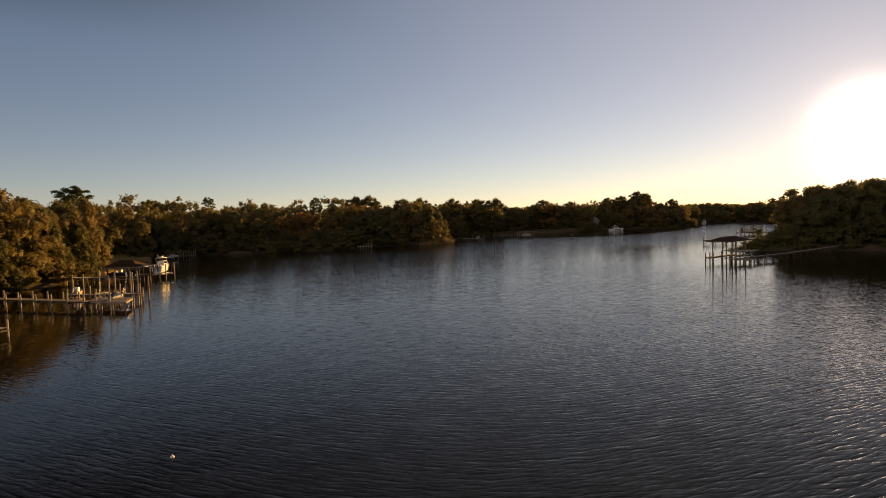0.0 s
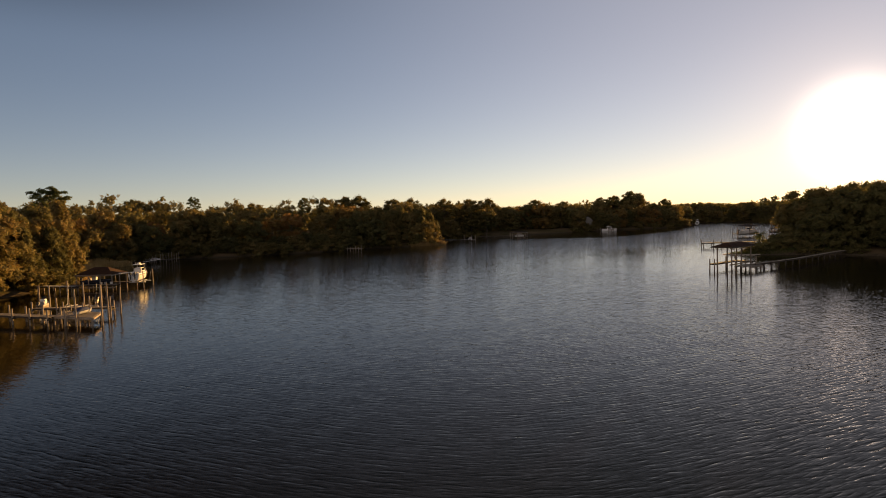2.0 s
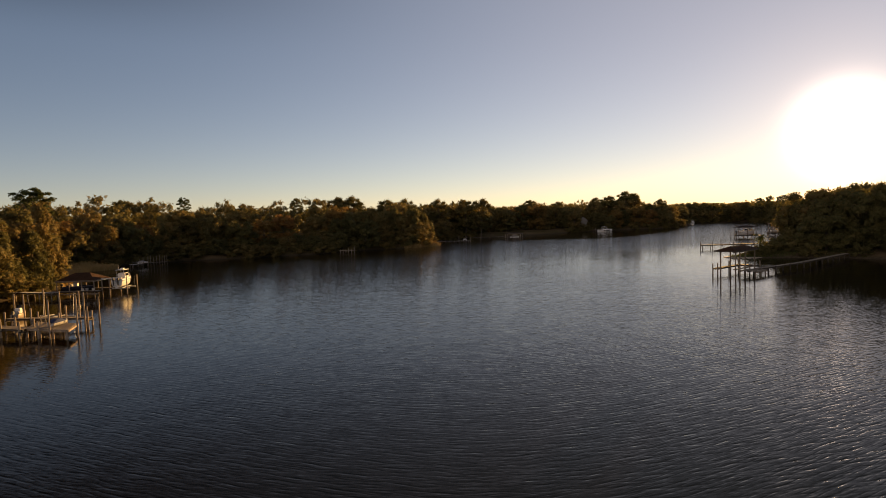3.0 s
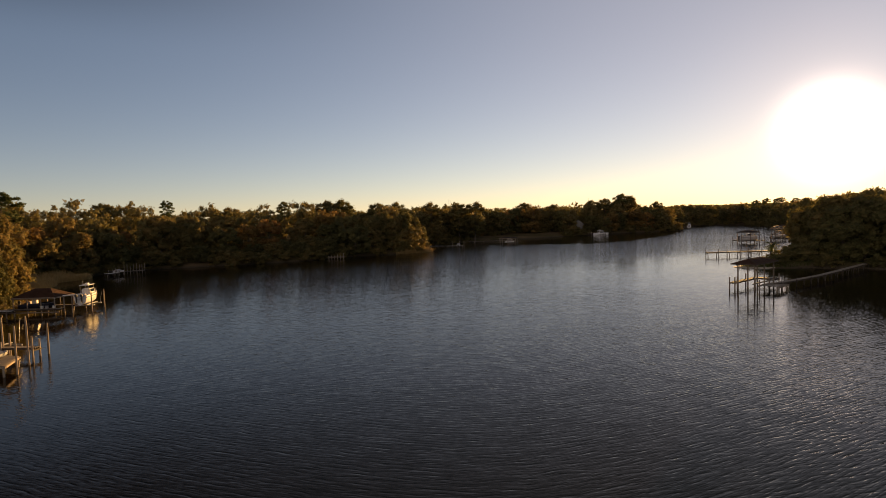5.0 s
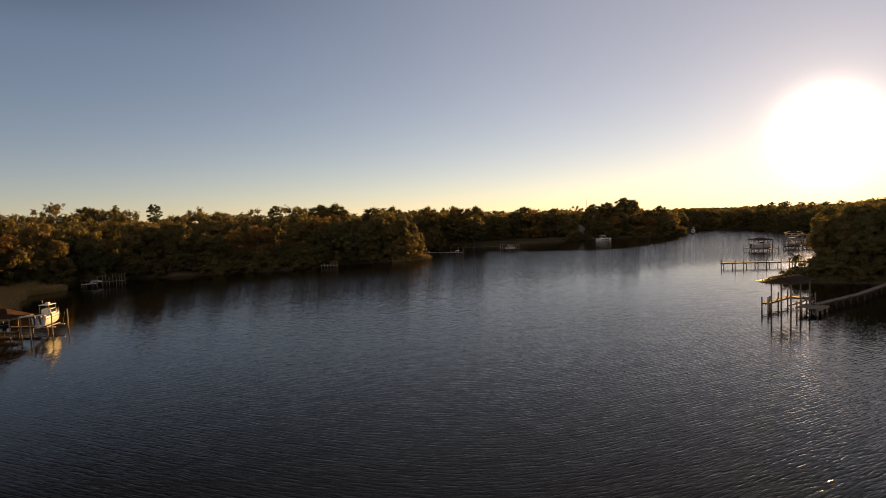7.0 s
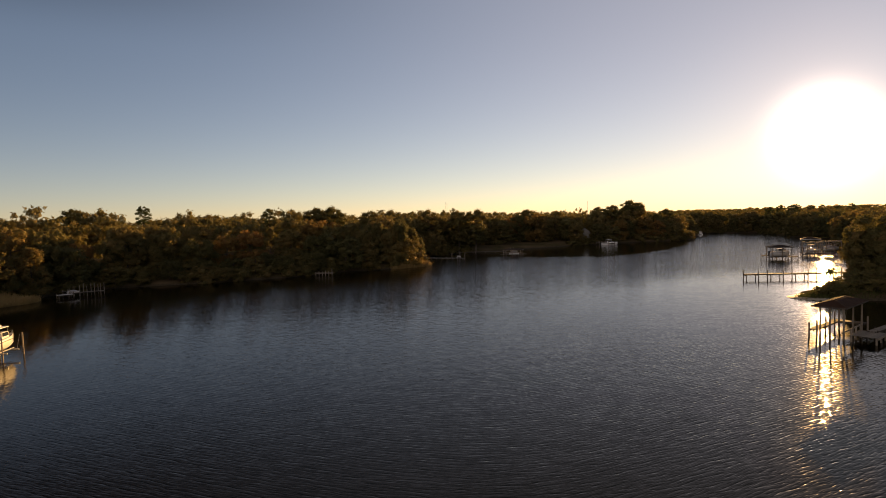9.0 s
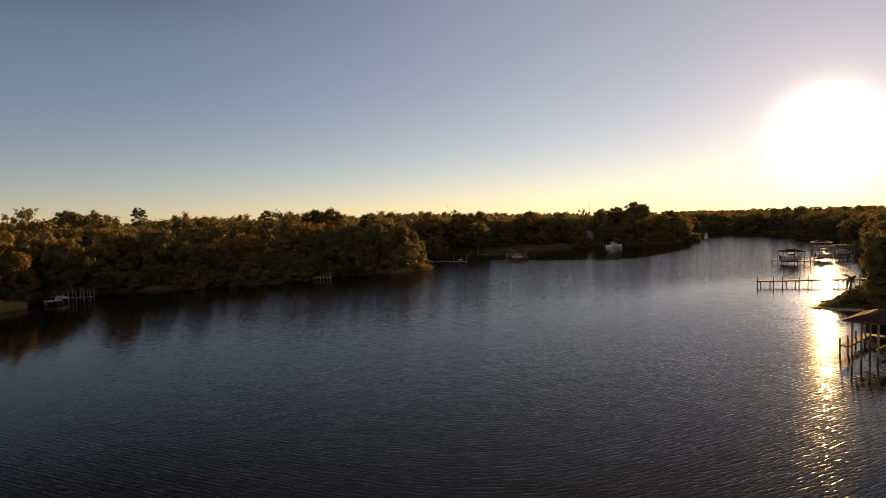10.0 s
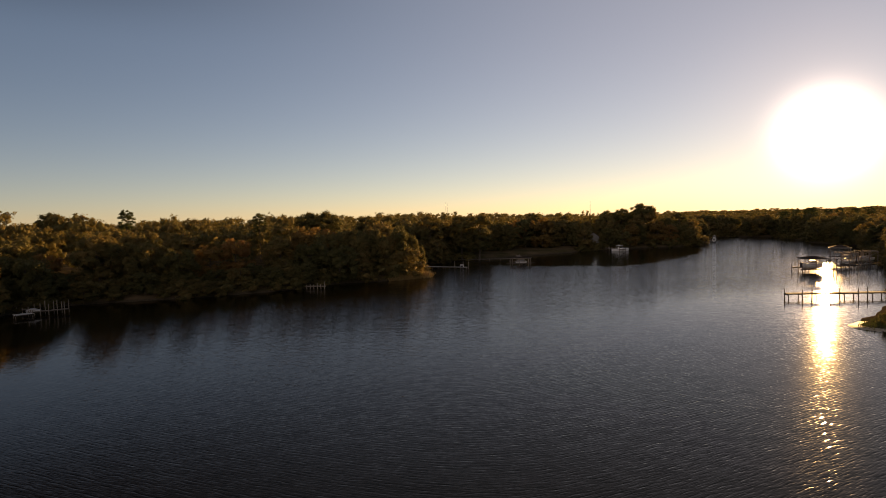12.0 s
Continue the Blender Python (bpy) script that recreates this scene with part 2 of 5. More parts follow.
def wavelets(length, curve, turn, tilt, wander, broken):
    """A train of long-crested wavelets with narrow crests, broken by noise. Adds its slopes to the surface."""
    at = wt.nodes.new("ShaderNodeCombineXYZ")
    skew = math.tan(radians(turn))
    phase = wmath("SUBTRACT", wmath("SUBTRACT", place.outputs[1], wmath("MULTIPLY", reach, curve)), wmath("MULTIPLY", place.outputs[0], skew))
    wt.links.new(wmath("MULTIPLY", place.outputs[0], 0.85), at.inputs[0])
    wt.links.new(phase, at.inputs[1])
    sides = []
    for offset in (0.0, math.pi / 2):
        n = wt.nodes.new("ShaderNodeTexWave")
        n.wave_type, n.bands_direction, n.wave_profile = "BANDS", "Y", "SIN"
        for key, value in (("Scale", 0.314 / length), ("Distortion", wander), ("Detail", 1.0), ("Detail Scale", 2.0 * length), ("Detail Roughness", 0.5), ("Phase Offset", offset)):
            n.inputs[key].default_value = value
        wt.links.new(at.outputs[0], n.inputs["Vector"])
        sides.append(n.outputs["Fac"])
    crest = wmath("POWER", sides[0], 2.5)
    strength, _ = ripple(broken, (0.5, 1.0, 1.0), turn, 2.0)
    strength = wmath("MINIMUM", 0.9, wmath("MAXIMUM", 0.05, wmath("ADD", 0.45, wmath("MULTIPLY", strength, 3.6))))
    wave = wmath("MULTIPLY", wmath("MULTIPLY", wmath("SUBTRACT", sides[1], 0.5), crest), wmath("MULTIPLY", strength, tilt))
    add_slopes(wave, 0.0)


wavelets(0.55, 0.46, 0, 0.36, 3.0, 1.1)
wavelets(0.42, 0.34, -8, 0.37, 3.0, 1.5)
wavelets(0.31, 0.4, 10, 0.33, 2.6, 1.8)
facing = wt.nodes.new("ShaderNodeCombineXYZ")
wt.links.new(wmath("MULTIPLY", slope_x, wind), facing.inputs[0])
wt.links.new(wmath("MULTIPLY", slope_y, wind), facing.inputs[1])
facing.inputs[2].default_value = 1.0
evened = wt.nodes.new("ShaderNodeVectorMath")
evened.operation = "NORMALIZE"
wt.links.new(facing.outputs[0], evened.inputs[0])
wt.links.new(evened.outputs[0], wb.inputs["Normal"])

# land: leaf litter, grass and a sandy edge by height above the water
LAND, lt, lb = material("shore_ground", (0.12, 0.09, 0.05), 0.95)
lco = lt.nodes.new("ShaderNodeTexCoord")
ln1, ln2 = node(lt, "TexNoise", Scale=0.12, Detail=5.0), node(lt, "TexNoise", Scale=2.2, Detail=6.0)
lsep = lt.nodes.new("ShaderNodeSeparateXYZ")
for n in (ln1, ln2):
    lt.links.new(lco.outputs["Object"], n.inputs["Vector"])
lt.links.new(lco.outputs["Object"], lsep.inputs[0])
lmix = node(lt, "Mix")
lmix.data_type = "RGBA"
litter = ramp(lt, ln1.outputs[0], [(0.35, (0.07, 0.06, 0.025)), (0.65, (0.15, 0.105, 0.06))])
sand = ramp(lt, ln2.outputs[0], [(0.3, (0.05, 0.04, 0.025)), (0.7, (0.11, 0.085, 0.055))])
edge = node(lt, "MapRange")
edge.inputs[1].default_value, edge.inputs[2].default_value = 0.25, 0.7
lt.links.new(lsep.outputs[2], edge.inputs[0])
lt.links.new(edge.outputs[0], lmix.inputs["Factor"])
lt.links.new(sand, lmix.inputs[6])
lt.links.new(litter, lmix.inputs[7])
lt.links.new(lmix.outputs[2], lb.inputs["Base Color"])
lb.inputs["Specular IOR Level"].default_value = 0.0
lbump = node(lt, "Bump", Strength=0.7, Distance=0.08)
lt.links.new(ln2.outputs[0], lbump.inputs["Height"])
lt.links.new(lbump.outputs[0], lb.inputs["Normal"])


# ---- mesh helpers ----
def box(bm, at, size, turn=0.0, tilt=0.0, pitch=0.0):
    m = Matrix.Translation(at) @ Euler((pitch, tilt, turn)).to_matrix().to_4x4() @ Matrix.Diagonal((*size, 1))
    bmesh.ops.create_cube(bm, size=1.0, matrix=m)


def rod(bm, a, b, r0, r1=None, n=8):
    a, b = Vector(a), Vector(b)
    q = (b - a).to_track_quat("Z", "Y").to_matrix().to_4x4()
    m = Matrix.Translation((a + b) / 2) @ q
    bmesh.ops.create_cone(bm, cap_ends=True, segments=n, radius1=r0, radius2=r0 if r1 is None else r1, depth=(b - a).length, matrix=m)


def mesh_of(name, bm, mat):
    me = bpy.data.meshes.new(name)
    bm.to_mesh(me)
    bm.free()
    me.materials.append(mat)
    return me


def part(name, bm, mat, parent, label=""):
    """Links a bmesh (or a ready mesh) as one mesh object under a thing or a part."""
    ob = new(name, bm if isinstance(bm, bpy.types.Mesh) else mesh_of(name, bm, mat))
    ob.parent = parent
    if parent is not None and parent.type == "MESH":
        ob.matrix_parent_inverse = Matrix.Identity(4)
    return tagged(ob, label)


def thing(name, at, turn, label, category, group="", kind=""):
    ob = new(name)
    ob.empty_display_size = 0.3
    ob.matrix_world = pose(*at, 0, 0, turn)
    return tagged(ob, label, category, group, kind)


def raw_mesh(name, verts, faces, mats, index=None, smooth=False):
    me = bpy.data.meshes.new(name)
    verts, faces = np.asarray(verts, np.float32), np.asarray(faces, np.int32)
    n = faces.shape[1]
    me.vertices.add(len(verts))
    me.vertices.foreach_set("co", verts.ravel())
    me.loops.add(faces.size)
    me.loops.foreach_set("vertex_index", faces.ravel())
    me.polygons.add(len(faces))
    me.polygons.foreach_set("loop_start", np.arange(0, faces.size, n, dtype=np.int32))
    for m in mats:
        me.materials.append(m)
    if index is not None:
        me.polygons.foreach_set("material_index", np.asarray(index, np.int32))
    me.update(calc_edges=True)
    me.validate()
    if smooth:
        me.polygons.foreach_set("use_smooth", np.ones(len(faces), bool))
    return me


# ---- shore line, land and water ----
LEFT_BANK = [(-70, -400), (-66, -60), (-62, 8), (-69, 45), (-79, 74), (-80, 95), (-80.5, 109), (-86, 116), (-97, 130), (-105, 150), (-102, 170), (-95, 183), (-85, 187),
             (-66, 190), (-51, 196), (-38, 203), (-29, 213), (-12, 216), (-1, 222), (-2, 234), (-9, 247), (-5, 264)]
FAR_BANK = [(14, 284), (31, 292), (52, 304), (76, 316), (96, 324), (120, 329), (140, 330), (152, 337), (158, 350), (172, 384), (188, 406)]
RIGHT_BANK = [(202, 408), (218, 392), (212, 350), (203, 327), (202, 296), (174, 250), (146, 212), (128, 180), (109, 158), (94, 145), (80, 134.5), (69.5, 127.5),
              (67.5, 124.5), (69, 121), (76, 118.5), (83, 117), (90, 113), (97, 104), (108, 94), (130, 76), (146, 36), (154, -60), (154, -400)]
LAKE = np.array(LEFT_BANK + FAR_BANK + RIGHT_BANK, float)


def inland(x, y):
    """Metres from the shore line: positive on land, negative over water."""
    x, y = np.asarray(x, float), np.asarray(y, float)
    best, inside = np.full(x.shape, 1e9), np.zeros(x.shape, bool)
    for (ax, ay), (bx, by) in zip(LAKE, np.roll(LAKE, -1, 0)):
        dx, dy = bx - ax, by - ay
        k = np.clip(((x - ax) * dx + (y - ay) * dy) / (dx * dx + dy * dy), 0, 1)
        best = np.minimum(best, np.hypot(x - ax - k * dx, y - ay - k * dy))
        if ay != by:
            inside ^= ((ay > y) != (by > y)) & (x < (bx - ax) * (y - ay) / (by - ay) + ax)
    return np.where(inside, -best, best)


def wobble(x, y):
    return np.sin(x * 0.23 + 1.3 * np.sin(y * 0.11)) + np.sin(y * 0.31 + 1.7 * np.sin(x * 0.13 + 2)) + 0.6 * np.sin(x * 0.61 + y * 0.47)


def land_height(x, y):
    d = inland(x, y) + 0.55 * wobble(x, y)
    up = 1.6 * (1 - np.exp(-np.clip(d, 0, None) / 2.6)) + np.clip(d - 4, 0, 75) * 0.04
    low_spit = np.clip((np.hypot(x - 70, y - 124) - 4) / 14, 0.25, 1)
    return np.where(d > 0, up * low_spit, np.clip(d * 0.28, -3, 0)) + 0.02 * wobble(x * 1.7, y * 1.9)


def steps(lo, hi, fine, reach):
    inner = np.arange(lo, hi + fine, fine)
    out = np.geomspace(1, reach, 14) - 1
    return np.concatenate([lo - out[:0:-1] - fine, inner, hi + fine + out[1:]])


gx, gy = steps(-170, 260, 2.5, 1200), steps(-60, 440, 2.5, 1200)
X, Y = np.meshgrid(gx, gy)
nx, ny = len(gx), len(gy)
cell = (np.arange(ny - 1)[:, None] * nx + np.arange(nx - 1)).ravel()
ground_mesh = raw_mesh("ground", np.stack([X, Y, land_height(X, Y)], -1).reshape(-1, 3), np.stack([cell, cell + 1, cell + nx + 1, cell + nx], 1), [LAND], smooth=True)
tagged(new("ground", ground_mesh), "leaf-strewn shore land with a sandy water edge", "ground", kind="structure")


def off_line(x, y, line):
    """Metres from a bank's line."""
    best = np.full(np.shape(x), 1e9)
    for (ax, ay), (bx, by) in zip(line[:-1], line[1:]):
        dx, dy = bx - ax, by - ay
        k = np.clip(((x - ax) * dx + (y - ay) * dy) / (dx * dx + dy * dy), 0, 1)
        best = np.minimum(best, np.hypot(x - ax - k * dx, y - ay - k * dy))
    return best


def smooth(v, lo, hi):
    k = np.clip((v - lo) / (hi - lo), 0, 1)
    return k * k * (3 - 2 * k)


# the wind does not reach the water under the wooded banks, which lies nearly calm; it is fresher on the far reach
wx, wy = np.meshgrid(np.linspace(-260, 340, 161), np.linspace(-405, 445, 228))
stir = 4 * np.sin(wx * 0.06 + wy * 0.02) + 3 * np.sin(wy * 0.09 - wx * 0.03)
open_water = smooth(off_line(wx, wy, LEFT_BANK[:17]) + stir, 5, 42) * smooth(np.interp(wx, (-20, 10, 31, 41, 58, 69, 88, 107, 128, 140, 155), (300, 266, 254, 244.5, 237.5, 235.5, 249, 268, 294, 330, 600)) + 0.5 * stir - wy, -1.5, 2.5) * smooth(off_line(wx, wy, RIGHT_BANK[16:]) + stir, 42, 78) * (1 + 2.4 * smooth(wy, 110, 210))
cell = (np.arange(227)[:, None] * 161 + np.arange(160)).ravel()
water_mesh = raw_mesh("water", np.stack([wx, wy, np.zeros_like(wx)], -1).reshape(-1, 3), np.stack([cell, cell + 1, cell + 162, cell + 161], 1), [WATER])
water_mesh.attributes.new("open_water", "FLOAT", "POINT").data.foreach_set("value", open_water.ravel().astype(np.float32))
tagged(new("water", water_mesh), "dark rippled bayou water reflecting the evening sky", "water", kind="structure")


# ---- trees ----
def unit(v):
    return v / np.maximum(np.linalg.norm(v, axis=-1, keepdims=True), 1e-6)


def ball():
    """Corners and the twenty triangles of a rough ball."""
    bm = bmesh.new()
    bmesh.ops.create_icosphere(bm, subdivisions=1, radius=1.0)
    bm.verts.ensure_lookup_table()
    out = np.array([v.co[:] for v in bm.verts]), np.array([[v.index for v in f.verts] for f in bm.faces])
    bm.free()
    return out


BALL = ball()


def crown_arrays(centres, radii, count, size, r, flat=1.0, droop=0.0):
    """A crown: close inner foliage, and ragged sprays of leaves standing out all round it. Corners and triangles."""
    v, f = BALL
    p = v[None] * (radii[:, None] * (0.42 + 0.4 * r.random((len(radii), len(v)))))[..., None] * np.array([1, 1, flat])
    inner = (centres[:, None] + p).reshape(-1, 3)
    inner_tris = (f[None] + (np.arange(len(radii)) * len(v))[:, None, None]).reshape(-1, 3)
    k = np.repeat(np.arange(len(centres)), count)
    way = unit(r.normal(size=(len(k), 3)))
    way[:, 2] = np.where(way[:, 2] < -0.6, -way[:, 2], way[:, 2])
    at = centres[k] + way * (radii[k] * (0.55 + 0.45 * r.random(len(k))))[:, None] * np.array([1, 1, flat])
    n = unit(way + 0.75 * r.normal(size=way.shape) + np.array([0, 0, 0.3]))
    a = unit(np.cross(n, r.normal(size=n.shape)))
    b = np.cross(n, a)
    a[:, 2] -= droop
    s = (size * (0.6 + 0.8 * r.random(len(k))))[:, None]
    sprays = np.stack([at - b * s * 0.6, at + b * s * 0.6, at + a * s * 1.5], 1).reshape(-1, 3)
    return np.concatenate([inner, sprays]), np.concatenate([inner_tris, np.arange(3 * len(k)).reshape(-1, 3) + len(inner)])


def crown_mesh(name, crown, mat):
    return raw_mesh(name, *crown, [mat], smooth=True)


def limbs(bm, base, top, ends, r0, r, bend=0.5):
    """A leaning, tapering trunk with limbs that reach out to the clumps."""
    base, top = np.array(base, float), np.array(top, float)
    spine = [base + (top - base) * k / 6 + np.append(r.normal(size=2) * bend * 0.3 * (0 < k), 0) for k in range(7)]
    for k in range(6):
        rod(bm, spine[k], spine[k + 1], r0 * (1.25 if k == 0 else 1 - k / 7), r0 * (1 - (k + 1) / 7.5), 8)
    for e in ends:
        j = min(range(2, 6), key=lambda q: abs(spine[q][2] - (0.62 * e[2] + 0.1 * top[2])))
        mid = spine[j] * 0.45 + np.array(e) * 0.55 - np.array([0, 0, 0.4])
        rod(bm, spine[j], mid, r0 * 0.38, r0 * 0.2, 5)
        rod(bm, mid, e, r0 * 0.2, r0 * 0.07, 4)


def clumps_round(r, height, spread, low, n):
    """Clump centres near the skin of an uneven, broad crown, fuller above than below."""
    k = np.arange(n) + 0.5
    z, a = 1 - 1.88 * k / n, k * 2.39996 + r.random() * 6.283
    way = unit(np.stack([np.cos(a) * np.sqrt(1 - z * z), np.sin(a) * np.sqrt(1 - z * z), z], 1) + 0.16 * r.normal(size=(n, 3)))
    a = np.arctan2(way[:, 1], way[:, 0])
    swell = 1 + 0.16 * np.sin(2 * a + r.random() * 6) + 0.12 * np.sin(3 * a + r.random() * 6)
    rad = (0.74 + 0.26 * r.random(n)) * swell
    mid = low + (height - low) * 0.45
    up = np.where(way[:, 2] > 0, height - mid, mid - low)
    wide = np.clip(1 - way[:, 2] ** 2, 0.001, 1) ** -0.16
    rise = np.sign(way[:, 2]) * np.abs(way[:, 2]) ** 0.85
    return np.stack([way[:, 0] * wide * rad * spread, way[:, 1] * wide * rad * spread, mid + rise * (0.84 + 0.16 * r.random(n)) * up], 1)


def clumps_cone(r, height, spread, low, n):
    a, k = r.random(n) * 2 * np.pi, r.random(n) ** 1.2
    wide = spread * (1 - k) ** 0.7 * (0.35 + 0.7 * r.random(n)) + 0.3
    return np.stack([np.cos(a) * wide, np.sin(a) * wide, low + (height - low) * k], 1)


def quads_mesh(name, corners, mat):
    return raw_mesh(name, corners.reshape(-1, 3), np.arange(len(corners) * 4).reshape(-1, 4), [mat])


def make_tree(name, seed, label, shape, height, spread, low, n, count, leaf, clump, trunk_r, mat, flat=0.8, droop=0.0):
    r = np.random.default_rng(seed)
    at = shape(r, height - clump * 0.6, spread, low, n)
    rad = clump * (0.62 + 0.66 * r.random(n))
    if shape is clumps_round:
        deep = max(3, n // 9)
        at = np.concatenate([at, shape(r, height - clump * 1.5, spread * 0.5, low + clump, deep)])
        rad = np.concatenate([rad, clump * (1.5 + 0.5 * r.random(deep))])
    tree = thing(name, (0, -900, 0), 0, label, "bush" if name == "bush" else "tree")
    bm = bmesh.new()
    limbs(bm, (0, 0, -0.3), (r.normal() * 0.4, r.normal() * 0.4, height * 0.88), at[:: max(1, n // 9)], trunk_r, r)
    part("trunk", bm, BARK, tree)
    part("crown", crown_mesh("crown", crown_arrays(at, rad, count, leaf, r, flat, droop), mat), mat, tree)
    tree["tall"] = height
    return tree


OAK = "spreading broad-leaved tree on the wooded bank"
oaks = [make_tree("oak_tree", 10 + k, OAK + e, clumps_round, 13.0, 5.2, 0.3, 56, 76, 0.38, 1.6, 0.32, GREEN, 0.9) for k, e in enumerate((", olive green", ", dark green", " with a full crown", " with a ragged crown"))]
talls = [make_tree("hardwood_tree", 20 + k, "tall broad-leaved tree with an uneven dark green crown", clumps_round, 18.0, 4.6, 1.0, 56, 76, 0.4, 1.75, 0.34, GREEN, 0.9) for k in range(3)]
pines = [make_tree("pine_tree", 30 + k, "tall pine with a bare trunk and clumped needle top", clumps_round, 22.0, 3.5, 12.6, 50, 60, 0.32, 0.95, 0.3, NEEDLES, 0.6) for k in range(3)]
golds = [make_tree("autumn_tree", 40 + k, "broad-leaved tree in orange-brown autumn leaf", clumps_cone if k else clumps_round, 14.0, 4.4, 0.4, 52, 70, 0.38, 1.45, 0.26, AUTUMN, 0.9) for k in range(2)]
bushes = [make_tree("bush", 50 + k, "low leafy bush at the water's edge", clumps_round, 4.2, 2.4, -0.9, 20, 50, 0.3, 0.9, 0.08, GREEN) for k in range(3)]
cedars = [make_tree("cedar_tree", 60 + k, "dense cone-shaped evergreen reaching down to the bank", clumps_cone, 14.0, 4.6, 0.0, 90, 60, 0.34, 1.3, 0.24, GREEN, 1.0) for k in range(2)]
OAK_FAR = "broad-leaved tree on the far wooded bank"
far_oaks = [make_tree("oak_tree", 110 + k, OAK_FAR, clumps_round, 13.0, 5.2, -0.3, 48, 36, 0.46, 1.6, 0.32, GREEN, 0.9) for k in range(3)]
far_talls = [make_tree("hardwood_tree", 120 + k, "tall broad-leaved tree on the far wooded bank", clumps_round, 18.0, 4.6, 0.0, 48, 36, 0.48, 1.85, 0.34, GREEN, 0.9) for k in range(2)]
far_golds = [make_tree("autumn_tree", 140, "autumn-brown tree on the far wooded bank", clumps_round, 14.0, 4.4, 0.0, 42, 40, 0.46, 1.5, 0.26, AUTUMN, 0.9)]
far_bushes = [make_tree("bush", 150 + k, "leafy undergrowth below the bank trees", clumps_round, 4.2, 2.5, -0.9, 9, 24, 0.42, 1.15, 0.08, GREEN) for k in range(2)]
skyline_trees = [make_tree("hardwood_tree", 160 + k, "tall full-crowned tree standing above the wooded bank", clumps_round, 26.0, 5.4, 5.0, 84, 56, 0.36, 1.7, 0.4, GREEN, 0.85) for k in range(2)]
KINDS = {"skyline": skyline_trees, "far_oak": far_oaks, "far_tall": far_talls, "far_gold": far_golds, "far_bush": far_bushes, "cedar": cedars, "oak": oaks, "tall": talls, "pine": pines, "gold": golds, "bush": bushes}
planted = []


def sun_gap(x, y):
    """The most height of a tree that leaves the low sun on the reeds of the cove."""
    dx, dy = x + 97, y - 136
    along, aside = dx * math.sin(SUN_AZIMUTH) + dy * math.cos(SUN_AZIMUTH), abs(dx * math.cos(SUN_AZIMUTH) - dy * math.sin(SUN_AZIMUTH))
    return max(2.5, along * math.tan(SUN_HEIGHT) - 2.5) if aside < 13 and 8 < along < 96 else 99.0


def plant(kind, x, y, tall, wide=1.0, which=None, top=False):
    """Copies a tree to (x, y); tall is its height, or with top the height of its top above the water."""
    source = KINDS[kind][int(rng.integers(len(KINDS[kind]))) if which is None else which]
    z = float(land_height(np.array([x]), np.array([y]))[0])
    k = min(tall - (z if top else 0.0), sun_gap(x, y)) / source["tall"]
    w = k ** 0.6 * wide
    m = pose(x, y, max(z, -0.2) - 0.1, 0, 0, float(rng.random() * 360)) @ Matrix.Diagonal((w, w, k, 1))
    planted.append((x, y))
    return None if -4.5 < x < 8 and 214 < y < 232 else copy_thing(source, m)  # the tip of the point is bare


